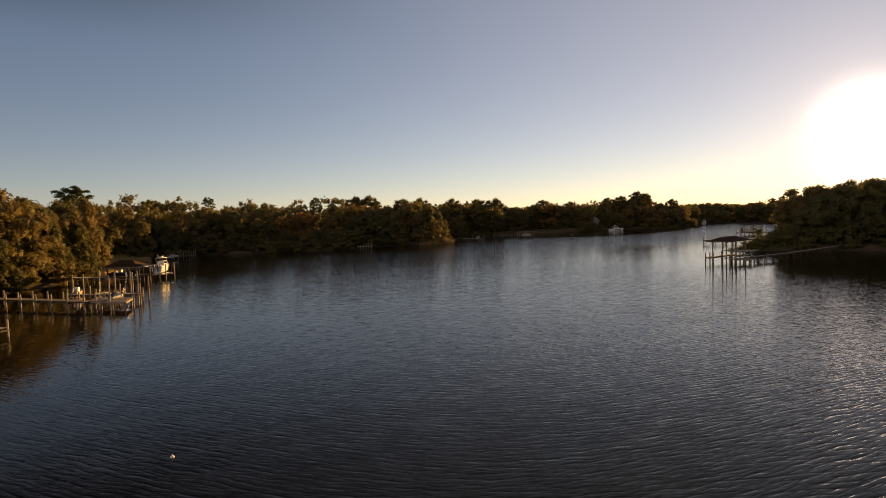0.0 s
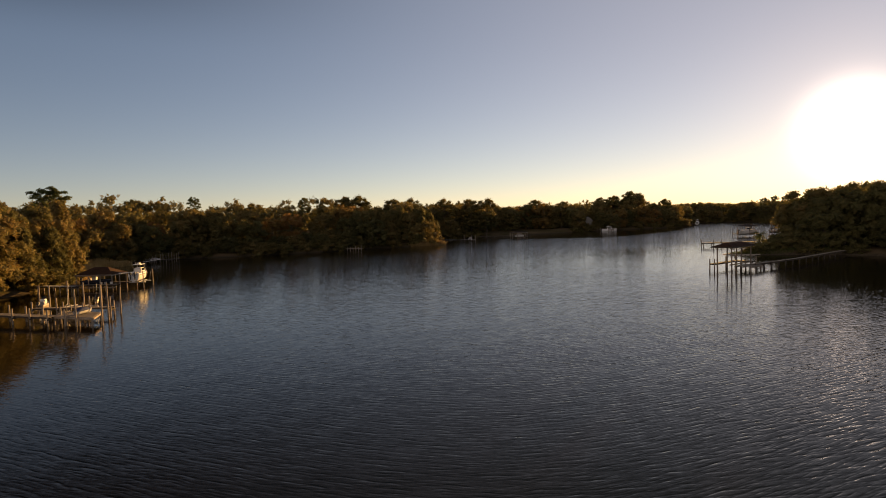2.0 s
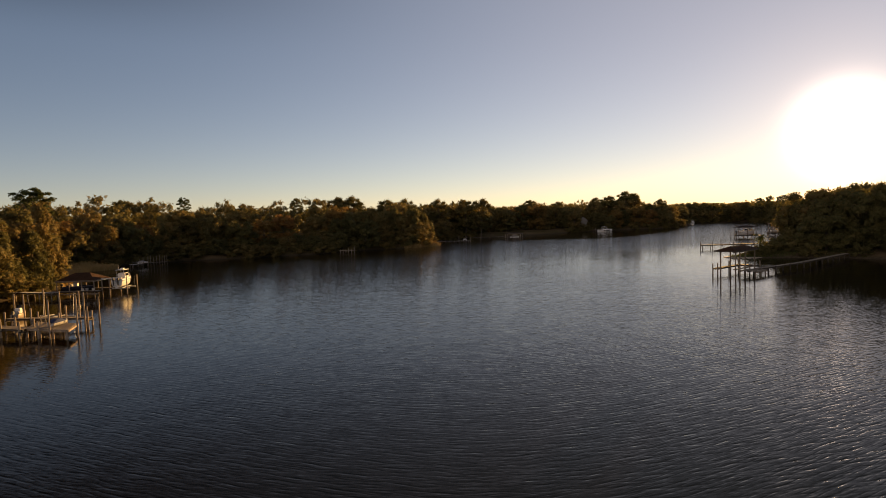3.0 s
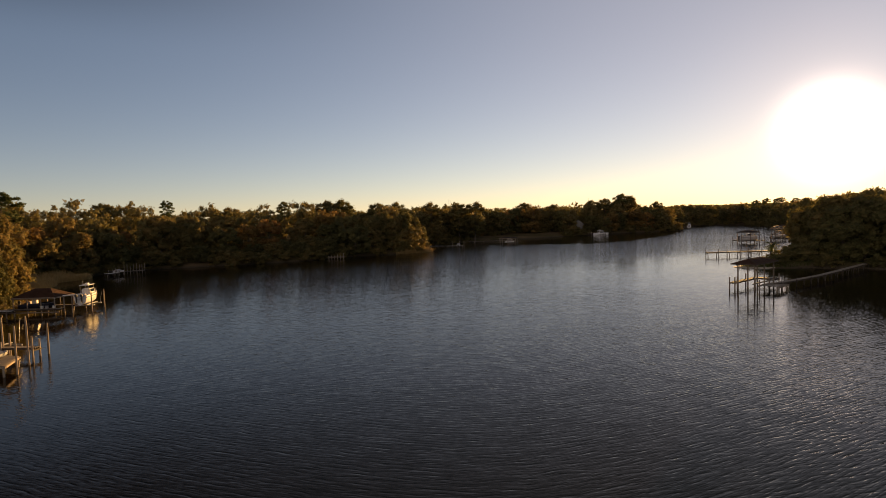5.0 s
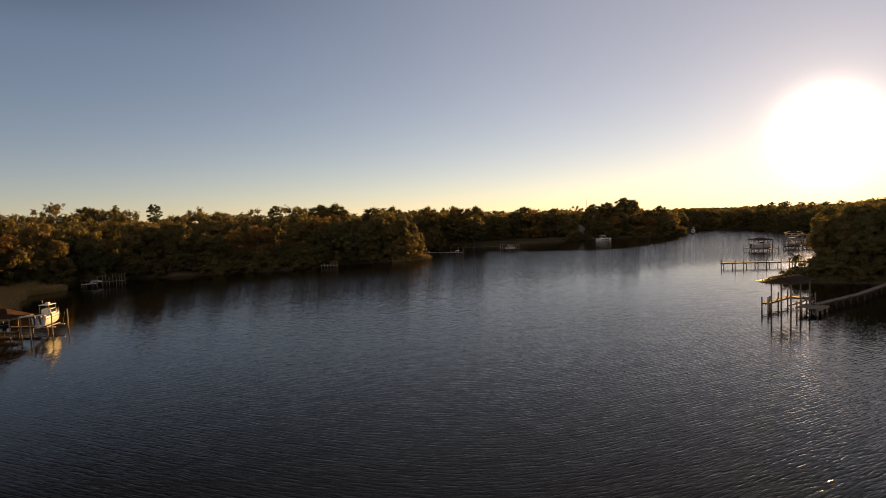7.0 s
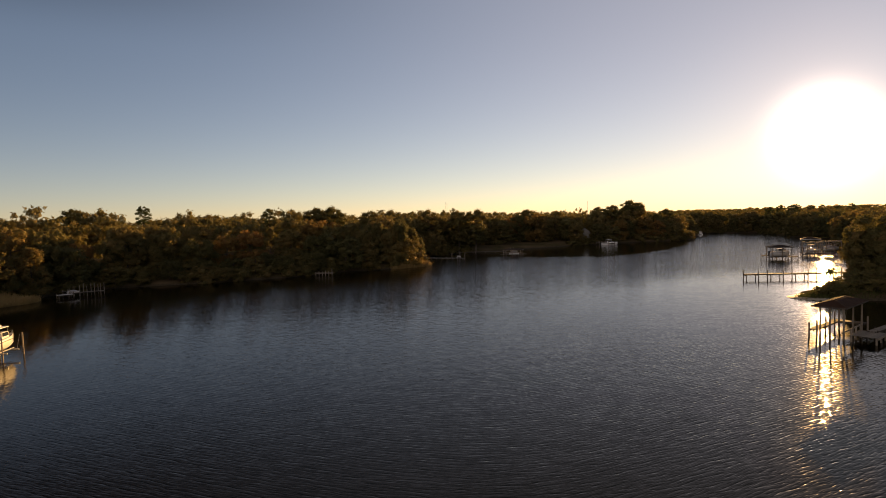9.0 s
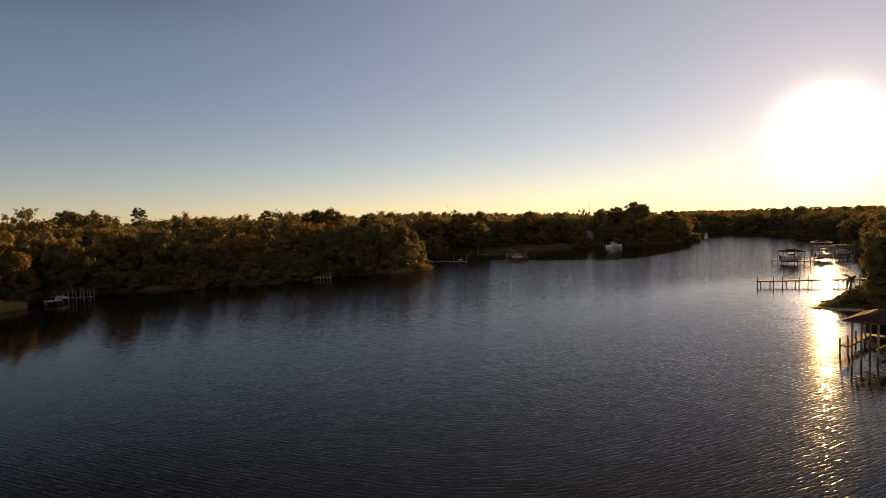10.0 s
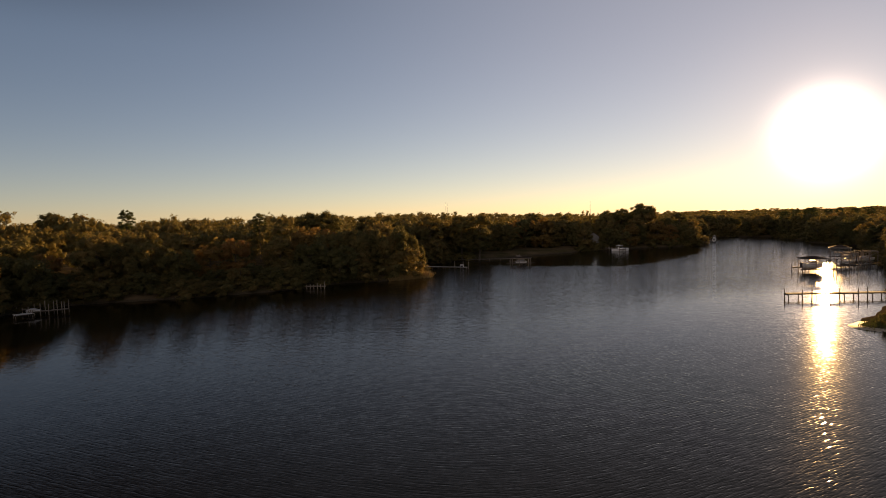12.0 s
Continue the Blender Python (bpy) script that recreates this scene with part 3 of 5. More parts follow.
# trees that stand out on the skyline: kind, place, height
for kind, x, y, tall, wide in (
    ("oak", -85, 84, 19.5, 1.15), ("pine", -124, 164, 26.0, 1.3), ("tall", -88, 96, 18, 1.1), ("oak", -88, 103, 15.5, 1.1), ("cedar", -85, 110.5, 18.0, 0.85), ("cedar", -83, 104.5, 12.5, 0.95), ("oak", -83.5, 92, 11, 1.1), ("oak", -88, 108, 13, 1.0), ("cedar", -86.5, 101, 14.5, 1.15), ("cedar", -86, 108.5, 12.5, 1.1), ("cedar", -82.5, 84, 12, 1.1), ("cedar", -80, 78, 10, 1.1), ("cedar", -84, 97, 13, 1.1),
    ("skyline", -168, 290, 27, 1.1), ("skyline", -161, 286, 26, 1.1), ("skyline", -153, 288, 25.5, 1.2), ("pine", -135.4, 292, 27.5, 0.85), ("tall", -92, 212, 18, 1.1), ("oak", -86, 203, 15.5, 1.1), ("tall", -79, 213, 18, 1.1), ("oak", -74, 201, 13.5, 1.1), ("oak", -98, 203, 16, 1.1), ("skyline", -95, 270, 22, 1.2), ("pine", -68.7, 265, 24, 0.9),
    ("skyline", -49, 265, 23.5, 1.1), ("skyline", -42, 270, 23.8, 1.3), ("skyline", -25, 262, 21.4, 1.1), ("skyline", -16, 262, 21.4, 1.1), ("skyline", 0, 280, 21.2, 1.2), ("skyline", 14, 286, 20.6, 1.1), ("skyline", 22, 288, 20.8, 1.2),
    ("skyline", 57, 340, 20.4, 1.2), ("skyline", 74, 342, 18.8, 1.1), ("skyline", 99, 345, 20.6, 1.1), ("skyline", 107, 346, 21.4, 1.1), ("skyline", 119, 348, 24, 1.35), ("skyline", 124, 350, 22, 1.2), ("skyline", 142, 352, 18.4, 1.1),
    ("gold", 48, 337, 17.0, 1.2), ("pine", 222, 381, 17.4, 0.9), ("pine", 228, 379, 18.6, 0.8), ("pine", 236, 380, 18.4, 0.9), ("pine", 242, 384, 19.0, 0.8), ("pine", 249, 380, 18.0, 0.9), ("pine", 257, 381, 18.0, 0.9), ("pine", 266, 380, 17.8, 0.8), ("pine", 276, 380, 18.4, 0.9),
    ("bush", 75, 125.5, 2.3, 0.9), ("bush", 78, 127.0, 3.0, 0.9), ("bush", 80, 125, 4.0, 1.1), ("bush", 77, 123.3, 3.0, 1.0), ("bush", 83.5, 128, 5.0, 1.2), ("bush", 84, 122.5, 4.6, 1.2), ("oak", 92.0, 134.8, 13, 0.8), ("oak", 97, 141, 13.5, 0.85), ("oak", 103.5, 147.5, 13.5, 0.85), ("oak", 93, 131, 13, 1.0), ("oak", 96, 136, 16, 1.1), ("tall", 96, 130, 16.2, 1.1), ("tall", 103, 122, 16.8, 1.2), ("oak", 107, 112, 18.5, 1.1), ("tall", 113, 105, 21.0, 1.2), ("oak", 119, 99, 22, 1.2),
):
    plant(kind, x, y, tall, wide, top=True)


def scatter(x0, x1, y0, y1, gap, near, far, tries):
    """Random places on land between two distances from the shore, at least gap apart."""
    xs, ys = rng.uniform(x0, x1, tries), rng.uniform(y0, y1, tries)
    d = inland(xs, ys)
    cells = collections.defaultdict(list)
    for a, b in planted:
        cells[int(a // gap), int(b // gap)].append((a, b))
    out = []
    for x, y, k in zip(xs, ys, d):
        i, j = int(x // gap), int(y // gap)
        if near < k < far and all((x - a) ** 2 + (y - b) ** 2 > gap * gap for u in (i - 1, i, i + 1) for v in (j - 1, j, j + 1) for a, b in cells[u, v]):
            planted.append((x, y))
            cells[i, j].append((x, y))
            out.append((float(x), float(y), float(k)))
    return out


def pick(chances):
    return str(rng.choice(list(chances), p=np.array(list(chances.values())) / sum(chances.values())))


MARSH = lambda x, y: -112 < x < -84 and 116 < y < 160
CLEAR = lambda x, y: (112 < y < 152 and x < 92 + 0.8 * (y - 131)) or (37 < x < 51 and 317 < y < 327) or (94 < x < 109 and 366 < y < 378) or (150 < x < 166 and 341 < y < 366)
LAWN = lambda x, y, d: 17 < x < 74 and 255 < y < 335 and d < 15
HOUSE_VIEW = lambda x, y: 318 < y < 378 and abs(x - 101 + (372 - y) * 0.294) < 4.5
# near left bank
for x, y, d in scatter(-120, -60, 40, 116, 5.2, 1.5, 26, 1500):
    plant(pick({"oak": 5, "tall": 3, "gold": 0.7, "cedar": 2}), x, y, float(rng.uniform(10, 14) if d < 6 else rng.uniform(12, 17.5)), 1.05)
# wooded bank on the far side of the left cove: low trees in front, tall ones behind
for x, y, d in scatter(-190, 6, 116, 300, 6.6, 1.0, 21, 2600):
    if not MARSH(x, y):
        plant(pick({"far_oak": 6, "cedar": 1.2, "far_gold": 0.7, "oak": 2}) if d < 9 else pick({"far_oak": 4, "far_tall": 5, "far_gold": 2.4}), x, y, float(rng.uniform(6, 12.5) if d < 9 else rng.uniform(12, 17.5)), 1.15)
# far bank
for x, y, d in scatter(-8, 265, 255, 490, 6.4, 1.0, 30, 6500):
    if not CLEAR(x, y) and not LAWN(x, y, d) and not HOUSE_VIEW(x, y):
        plant(pick({"far_oak": 5, "far_tall": 4, "far_gold": 0.8}), x, y, float(rng.uniform(8, 13) if d < 8 else rng.uniform(13, 17) * (1.0 if x < 135 else 0.82)), 1.1)
# right bank with the spit
for x, y, d in scatter(66, 265, 80, 300, 5.6, 2.0, 24, 4000):
    if not CLEAR(x, y):
        plant(pick({"oak": 6, "tall": 3} if y < 150 else {"far_oak": 6, "far_tall": 3}), x, y, float(rng.uniform(8, 12) if d < 6 else rng.uniform(12, 16)), 1.05)
# bushes along the water's edge, and one thicket of undergrowth under the trees
thicket = []


def turned(p, a):
    """Corners turned by a round the upright."""
    return np.stack([p[:, 0] * np.cos(a) - p[:, 1] * np.sin(a), p[:, 0] * np.sin(a) + p[:, 1] * np.cos(a), p[:, 2]], 1)


def together(crowns):
    """Many crowns as one set of corners and triangles."""
    first = np.cumsum([0] + [len(p) for p, _ in crowns[:-1]])
    return np.concatenate([p for p, _ in crowns]), np.concatenate([f + k for (_, f), k in zip(crowns, first)])


def shrub(x, y, tall, wide, near):
    if near:
        plant("bush", x, y, tall, wide)
        return
    me = [o for o in KINDS["far_bush"][int(rng.integers(2))].children if o.name.startswith("crown")][0].data
    p, f = np.empty(len(me.vertices) * 3), np.empty(len(me.polygons) * 3, np.int32)
    me.vertices.foreach_get("co", p)
    me.loops.foreach_get("vertex_index", f)
    k = tall / 4.2
    z = float(land_height(np.array([x]), np.array([y]))[0])
    thicket.append((turned(p.reshape(-1, 3) * np.array([k ** 0.6 * wide, k ** 0.6 * wide, k]), rng.random() * 6.283) + np.array([x, y, z - 0.1]), f.reshape(-1, 3)))


for x, y, d in scatter(-112, 235, 45, 430, 2.4, 0.1, 2.0, 16000):
    if not CLEAR(x, y) and not MARSH(x, y) and not LAWN(x, y, d):
        shrub(x, y, float(rng.uniform(2.2, 5)), 1.25, y < 150)

for x, y, d in scatter(-125, 265, 45, 490, 4.0, 1.5, 16, 22000):
    if not CLEAR(x, y) and not MARSH(x, y) and not LAWN(x, y, d):
        shrub(x, y, float(rng.uniform(2.5, 6)), 1.45, y < 130 and d < 6)

for x, y, d in scatter(-125, 265, 60, 490, 5.5, 14, 32, 14000):
    if not CLEAR(x, y):
        shrub(x, y, float(rng.uniform(3, 6)), 1.6, False)

tagged(new("undergrowth", crown_mesh("undergrowth", together(thicket), GREEN)), "dense leafy undergrowth below the bank trees", "undergrowth", kind="stuff")

# woods further back
spots = [s for area in ((-330, 20, 100, 420), (-20, 330, 290, 620), (90, 420, 60, 430), (-330, -80, 20, 116)) for s in scatter(*area, 10.4, 18, 80, 7000)]
r = np.random.default_rng(3)
crowns, protos, coarse = [], [], []
for k in range(5):
    q = np.random.default_rng(70 + k)
    at, rad = clumps_round(q, 1.0, 0.28 + 0.05 * k, 0.04, 22), 0.13 * (0.7 + 0.6 * q.random(22))
    at, rad = np.concatenate([at, clumps_round(q, 0.85, 0.15, 0.15, 4)]), np.concatenate([rad, 0.2 * (0.8 + 0.4 * q.random(4))])
    protos.append(crown_arrays(at, rad, 13, 0.042, q, 0.8))
for x, y, d in spots:
    side = 19.5 if x < -50 else 17.0 if x < 30 else 15.0 if x < 120 else 11.5
    tall = min(side * (0.76 + 0.09 * float(wobble(x * 0.35, y * 0.35)) + 0.2 * r.random()), sun_gap(x, y))
    p, f = protos[int(r.integers(5))]
    crowns.append((turned(p * np.array([tall * 0.8, tall * 0.8, tall]), r.random() * 6.283) + np.array([x, y, min(4.0, 0.8 + 0.045 * d)]), f))
# the skyline of woods beyond
for k in range(3):
    q = np.random.default_rng(90 + k)
    at, rad = clumps_round(q, 1.0, 0.36, 0.05, 15), 0.16 * (0.7 + 0.6 * q.random(15))
    coarse.append(crown_arrays(at, rad, 16, 0.05, q, 0.8))
for area in ((-620, 0, 330, 900), (-20, 760, 480, 1000), (240, 760, 60, 500), (-620, -140, -60, 330)):
    for x, y, d in scatter(*area, 20.0, 78, 560, 900):
        p, f = coarse[int(r.integers(3))]
        crowns.append((p * (np.array([24, 24, 17.5 if x < 30 else 15.0 if x < 120 else 11.0]) * (0.75 + 0.4 * r.random())) + np.array([x, y, 3.6]), f))
tagged(new("far_woods", crown_mesh("far_woods", together(crowns), GREEN)), "dense dark green woods behind the shore trees", "woods", kind="stuff")
# tall trees crowd the point
for kind, x, y, tall, wide in (("oak", -4.6, 234.5, 10.5, 0.62), ("tall", -6.6, 231, 14.6, 0.6), ("tall", -10.8, 226.5, 18.0, 0.75), ("oak", -14.6, 224, 14.4, 0.7), ("tall", -18.8, 226, 17.2, 0.7), ("tall", -23.6, 221, 15.4, 0.75), ("tall", -28.0, 225, 17.6, 0.7), ("gold", -33.5, 222, 15.0, 0.8)):
    plant(kind, x, y, tall, wide, top=True)
for group_ in KINDS.values():
    for tree in group_:
        for o in (*tree.children, tree):
            bpy.data.objects.remove(o)


# ---- marsh, sandy spit, palm ----
def blades(spots, tall, r, wide=0.05, lean=0.35):
    n = len(spots)
    a = r.random(n) * 6.283
    side = np.stack([np.cos(a), np.sin(a), np.zeros(n)], 1) * wide * (0.6 + 0.8 * r.random((n, 1)))
    tip = np.stack([r.normal(size=n) * lean, r.normal(size=n) * lean, np.ones(n)], 1) * (tall * (0.55 + 0.6 * r.random((n, 1))))
    return np.stack([spots - side, spots + side, spots + tip + side * 0.3, spots + tip - side * 0.3], 1)


r = np.random.default_rng(12)
mx, my = r.uniform(-114, -84, 60000), r.uniform(112, 162, 60000)
md = inland(mx, my) + 1.5 * np.sin(mx * 0.5) * np.sin(my * 0.37)
ok = (md > -5.5) & (md < 4) & (np.sin(mx * 0.9 + my * 0.3) + np.sin(my * 0.8) + r.normal(size=len(mx)) > -1.2)
spots = np.stack([mx, my, np.maximum(land_height(mx, my), -0.1)], 1)[ok][:16000]
tagged(new("marsh_reeds", quads_mesh("marsh_reeds", blades(spots, 1.6, r, 0.06), REED)), "tall dry golden marsh reeds along the cove", "reeds", kind="stuff")
px_, py_ = r.uniform(-14, 4, 16000), r.uniform(212, 250, 16000)
pd_ = inland(px_, py_)
ok = (pd_ > -1.2) & (pd_ < 3.0)
spots = np.stack([px_, py_, np.maximum(land_height(px_, py_), -0.1)], 1)[ok]
tagged(new("point_reeds", quads_mesh("point_reeds", blades(spots, 1.5, r, 0.06), REED)), "dry golden reeds at the tip of the wooded point", "reeds", kind="stuff")
gx_, gy_ = r.uniform(66, 92, 9000), r.uniform(112, 142, 9000)
gd = inland(gx_, gy_)
ok = (gd > 1.5) & (gd < 9)
spots = np.stack([gx_, gy_, land_height(gx_, gy_)], 1)[ok]
tagged(new("spit_grass", quads_mesh("spit_grass", blades(spots, 0.5, r, 0.04), PALM)), "short dark green grass on the low sandy point", "grass", kind="stuff")
SAND = mottled("pale_wet_sand", (0.28, 0.22, 0.15), (0.52, 0.44, 0.32), 0.6, 0.7, 0.02)
sx, sy = np.meshgrid(np.arange(64, 84, 0.5), np.arange(114, 138, 0.5))
sd = inland(sx, sy) + 0.55 * wobble(sx, sy)
sz = land_height(sx, sy) + 0.05
w_ = sx.shape[1]
cells = [(j * w_ + i, j * w_ + i + 1, (j + 1) * w_ + i + 1, (j + 1) * w_ + i) for j in range(sx.shape[0] - 1) for i in range(w_ - 1) if -0.6 < sd[j, i] < 1.3 and sx[j, i] < 73.5 + 2 * math.sin(sy[j, i])]
tagged(new("sand_bank", raw_mesh("sand_bank", np.stack([sx, sy, sz], -1).reshape(-1, 3), cells, [SAND], smooth=True)), "pale sand along the edge of the low point", "sand", kind="structure")


def palm(x, y, tall):
    r = np.random.default_rng(5)
    z = float(land_height(np.array([x]), np.array([y]))[0])
    tree = thing("palm_tree", (x, y, z), 0, "small palm with a round head of fronds on the point", "tree")
    bm = bmesh.new()
    for k in range(8):
        rod(bm, (0.05 * k, 0, tall * k / 8 - 0.1), (0.05 * k + 0.05, 0, tall * (k + 1) / 8), 0.19 - 0.006 * k, 0.16 - 0.006 * k, 8)
    part("trunk", bm, BARK, tree)
    quads = []
    for k in range(26):
        a, up = k * 2.4, r.uniform(-0.5, 1.2)
        way = np.array([math.cos(a), math.sin(a), 0.0])
        across = np.array([-way[1], way[0], 0.0])
        p = np.array([0.4, 0, tall])
        for j in range(9):
            q = p + way * 0.24 * math.cos(up - j * 0.2) + np.array([0, 0, 0.24 * math.sin(up - j * 0.2)])
            for side in (1, -1):
                tip = (p + q) / 2 + across * side * (0.42 - 0.03 * j) + way * 0.22 + np.array([0, 0, -0.12])
                quads.append([p, q, tip, tip - way * 0.05])
            p = q
    part("crown", quads_mesh("crown", np.array(quads), PALM), PALM, tree)


palm(80.5, 131, 3.6)

# ---- docks ----
bm = bmesh.new()
bmesh.ops.create_cone(bm, cap_ends=True, segments=10, radius1=1.0, radius2=0.9, depth=1.0, matrix=Matrix.Translation((0, 0, 0.5)))
bmesh.ops.bevel(bm, geom=[e for e in bm.edges if all(v.co.z > 0.9 for v in e.verts)], offset=0.06, segments=1, affect="EDGES")
PILE_MESH = mesh_of("pile", bm, WOOD)
DARK_PILE = PILE_MESH.copy()
DARK_PILE.materials[0] = DARKWOOD


def pile(parent, x, y, top, radius=0.14, low=-1.6):
    """A driven pile under its dock; x and y in the dock's own axes."""
    ob = part("post", PILE_MESH if radius > 0.09 else DARK_PILE, WOOD if radius > 0.09 else DARKWOOD, parent)
    ob.matrix_basis = Matrix.Translation((x, y, low)) @ Matrix.Diagonal((radius, radius, top - low, 1))
    return ob


def planks(x0, x1, y0, y1, z, along="x", board=0.16):
    """Deck boards laid across, with gaps, a little uneven."""
    r = random.Random(int(abs(x0 * 13 + y1 * 7 + z * 5)))
    bm = bmesh.new()
    a, b = (x0, x1) if along == "x" else (y0, y1)
    n = max(1, int((b - a) / board))
    for k in range(n):
        c, dz, d = a + (k + 0.5) * (b - a) / n, r.uniform(-0.008, 0.008), r.uniform(-0.04, 0.04)
        w = (b - a) / n - 0.015
        if along == "x":
            box(bm, (c, (y0 + y1) / 2 + d, z - 0.02 + dz), (w, y1 - y0, 0.04))
        else:
            box(bm, ((x0 + x1) / 2 + d, c, z - 0.02 + dz), (x1 - x0, w, 0.04))
    return bm


def deck(parent, x0, x1, y0, y1, z, along="x", mat=None, name="deck", loose=False):
    """Boards on stringers; loose: every board is a part of its own."""
    if loose:
        r, across = random.Random(int(abs(x0 * 3 + y0 * 5))), along == "x"
        a, b = (x0, x1) if across else (y0, y1)
        n = int((b - a) / 0.19)
        bm = bmesh.new()
        box(bm, (0, 0, 0), ((b - a) / n - 0.02, y1 - y0, 0.045) if across else (x1 - x0, (b - a) / n - 0.02, 0.045))
        shared = mesh_of("plank", bm, mat or PLANK)
        for k in range(n):
            c, d = a + (k + 0.5) * (b - a) / n, r.uniform(-0.05, 0.05)
            ob = part("plank", shared, mat or PLANK, parent)
            ob.matrix_basis = Matrix.Translation((c, (y0 + y1) / 2 + d, z - 0.02 + r.uniform(-0.01, 0.01)) if across else ((x0 + x1) / 2 + d, c, z - 0.02 + r.uniform(-0.01, 0.01)))
    else:
        part(name, planks(x0, x1, y0, y1, z, along), mat or PLANK, parent)
    bm = bmesh.new()
    if along == "x":
        for y in (y0 + 0.12, (y0 + y1) / 2, y1 - 0.12):
            box(bm, ((x0 + x1) / 2, y, z - 0.16), (x1 - x0, 0.07, 0.22))
    else:
        for x in (x0 + 0.12, (x0 + x1) / 2, x1 - 0.12):
            box(bm, (x, (y0 + y1) / 2, z - 0.16), (0.07, y1 - y0, 0.22))
    part("joist_frame", bm, DARKWOOD, parent)


def beam(parent, a, b, size=0.2, name="beam", mat=None):
    bm = bmesh.new()
    a, b = Vector(a), Vector(b)
    q = (b - a).to_track_quat("X", "Z").to_matrix().to_4x4()
    bmesh.ops.create_cube(bm, size=1, matrix=Matrix.Translation((a + b) / 2) @ q @ Matrix.Diagonal(((b - a).length, size * 0.7, size, 1)))
    bmesh.ops.bevel(bm, geom=bm.edges[:], offset=0.015, segments=1, affect="EDGES")
    return part(name, bm, mat or WOOD, parent)


def walkway(name, a, b, width, z, label, pile_gap=3.0, post=0.9, every=1, thick=0.12, mat=None):
    """A long narrow walkway from a to b on pairs of piles; post: how far the piles stand above the boards."""
    length = math.hypot(b[0] - a[0], b[1] - a[1])
    t = thing(name, (a[0], a[1], 0), math.degrees(math.atan2(b[1] - a[1], b[0] - a[0])), label, "dock")
    deck(t, 0, length, -width / 2, width / 2, z, mat=mat)
    n = max(1, int(length / pile_gap))
    r = random.Random(int(length * 10))
    for k in range(n + 1):
        x = min(length - 0.2, 0.2 + k * (length - 0.4) / n)
        bm = bmesh.new()
        box(bm, (x + 0.12, 0, z - 0.32), (0.1, width + 0.5, 0.16))
        part("crossbeam", bm, DARKWOOD, t)
        for side in (-1, 1):
            up = post * r.uniform(0.75, 1.15) if (k + (side > 0)) % every == 0 else -0.1
            pile(t, x, side * (width / 2 + 0.1), z + up, thick)
    return t


def hip_roof(parent, x0, x1, y0, y1, eave, ridge, mat, trim=TRIM):
    """A hip roof with thickness, its ridge along the longer side, and a fascia board all round."""
    bm = bmesh.new()
    w = min(x1 - x0, y1 - y0) / 2
    if x1 - x0 >= y1 - y0:
        r0, r1 = (x0 + w, (y0 + y1) / 2, ridge), (x1 - w, (y0 + y1) / 2, ridge)
    else:
        r0, r1 = ((x0 + x1) / 2, y0 + w, ridge), ((x0 + x1) / 2, y1 - w, ridge)
    for dz in (0.0, -0.14):
        c = [bm.verts.new((x, y, eave + dz)) for x, y in ((x0, y0), (x1, y0), (x1, y1), (x0, y1))]
        a, b = bm.verts.new((r0[0], r0[1], r0[2] + dz)), bm.verts.new((r1[0], r1[1], r1[2] + dz))
        if x1 - x0 >= y1 - y0:
            f = [(c[0], c[1], b, a), (c[1], c[2], b), (c[2], c[3], a, b), (c[3], c[0], a)]
        else:
            f = [(c[0], c[1], a), (c[1], c[2], b, a), (c[2], c[3], b), (c[3], c[0], a, b)]
        for v in f:
            bm.faces.new(v if dz == 0 else v[::-1])
    roof = part("roof", bm, mat, parent)
    bm = bmesh.new()
    for p, q in (((x0, y0), (x1, y0)), ((x1, y0), (x1, y1)), ((x1, y1), (x0, y1)), ((x0, y1), (x0, y0))):
        box(bm, ((p[0] + q[0]) / 2, (p[1] + q[1]) / 2, eave - 0.09), (abs(q[0] - p[0]) + 0.06, abs(q[1] - p[1]) + 0.06, 0.17))
    part("fascia", bm, trim, roof)
    # courses of roofing that lie a little proud
    bm = bmesh.new()
    n = 9
    for k in range(1, n):
        f = k / n * 0.97
        z = eave + (ridge - eave) * f + 0.012
        ax0, ax1, ay0, ay1 = x0 + w * f, x1 - w * f, y0 + w * f, y1 - w * f
        for p, q in (((ax0, ay0), (ax1, ay0)), ((ax1, ay0), (ax1, ay1)), ((ax1, ay1), (ax0, ay1)), ((ax0, ay1), (ax0, ay0))):
            box(bm, ((p[0] + q[0]) / 2, (p[1] + q[1]) / 2, z), (abs(q[0] - p[0]) + 0.03, abs(q[1] - p[1]) + 0.03, 0.02))
    part("roofing_course", bm, mat, roof)
    return roof


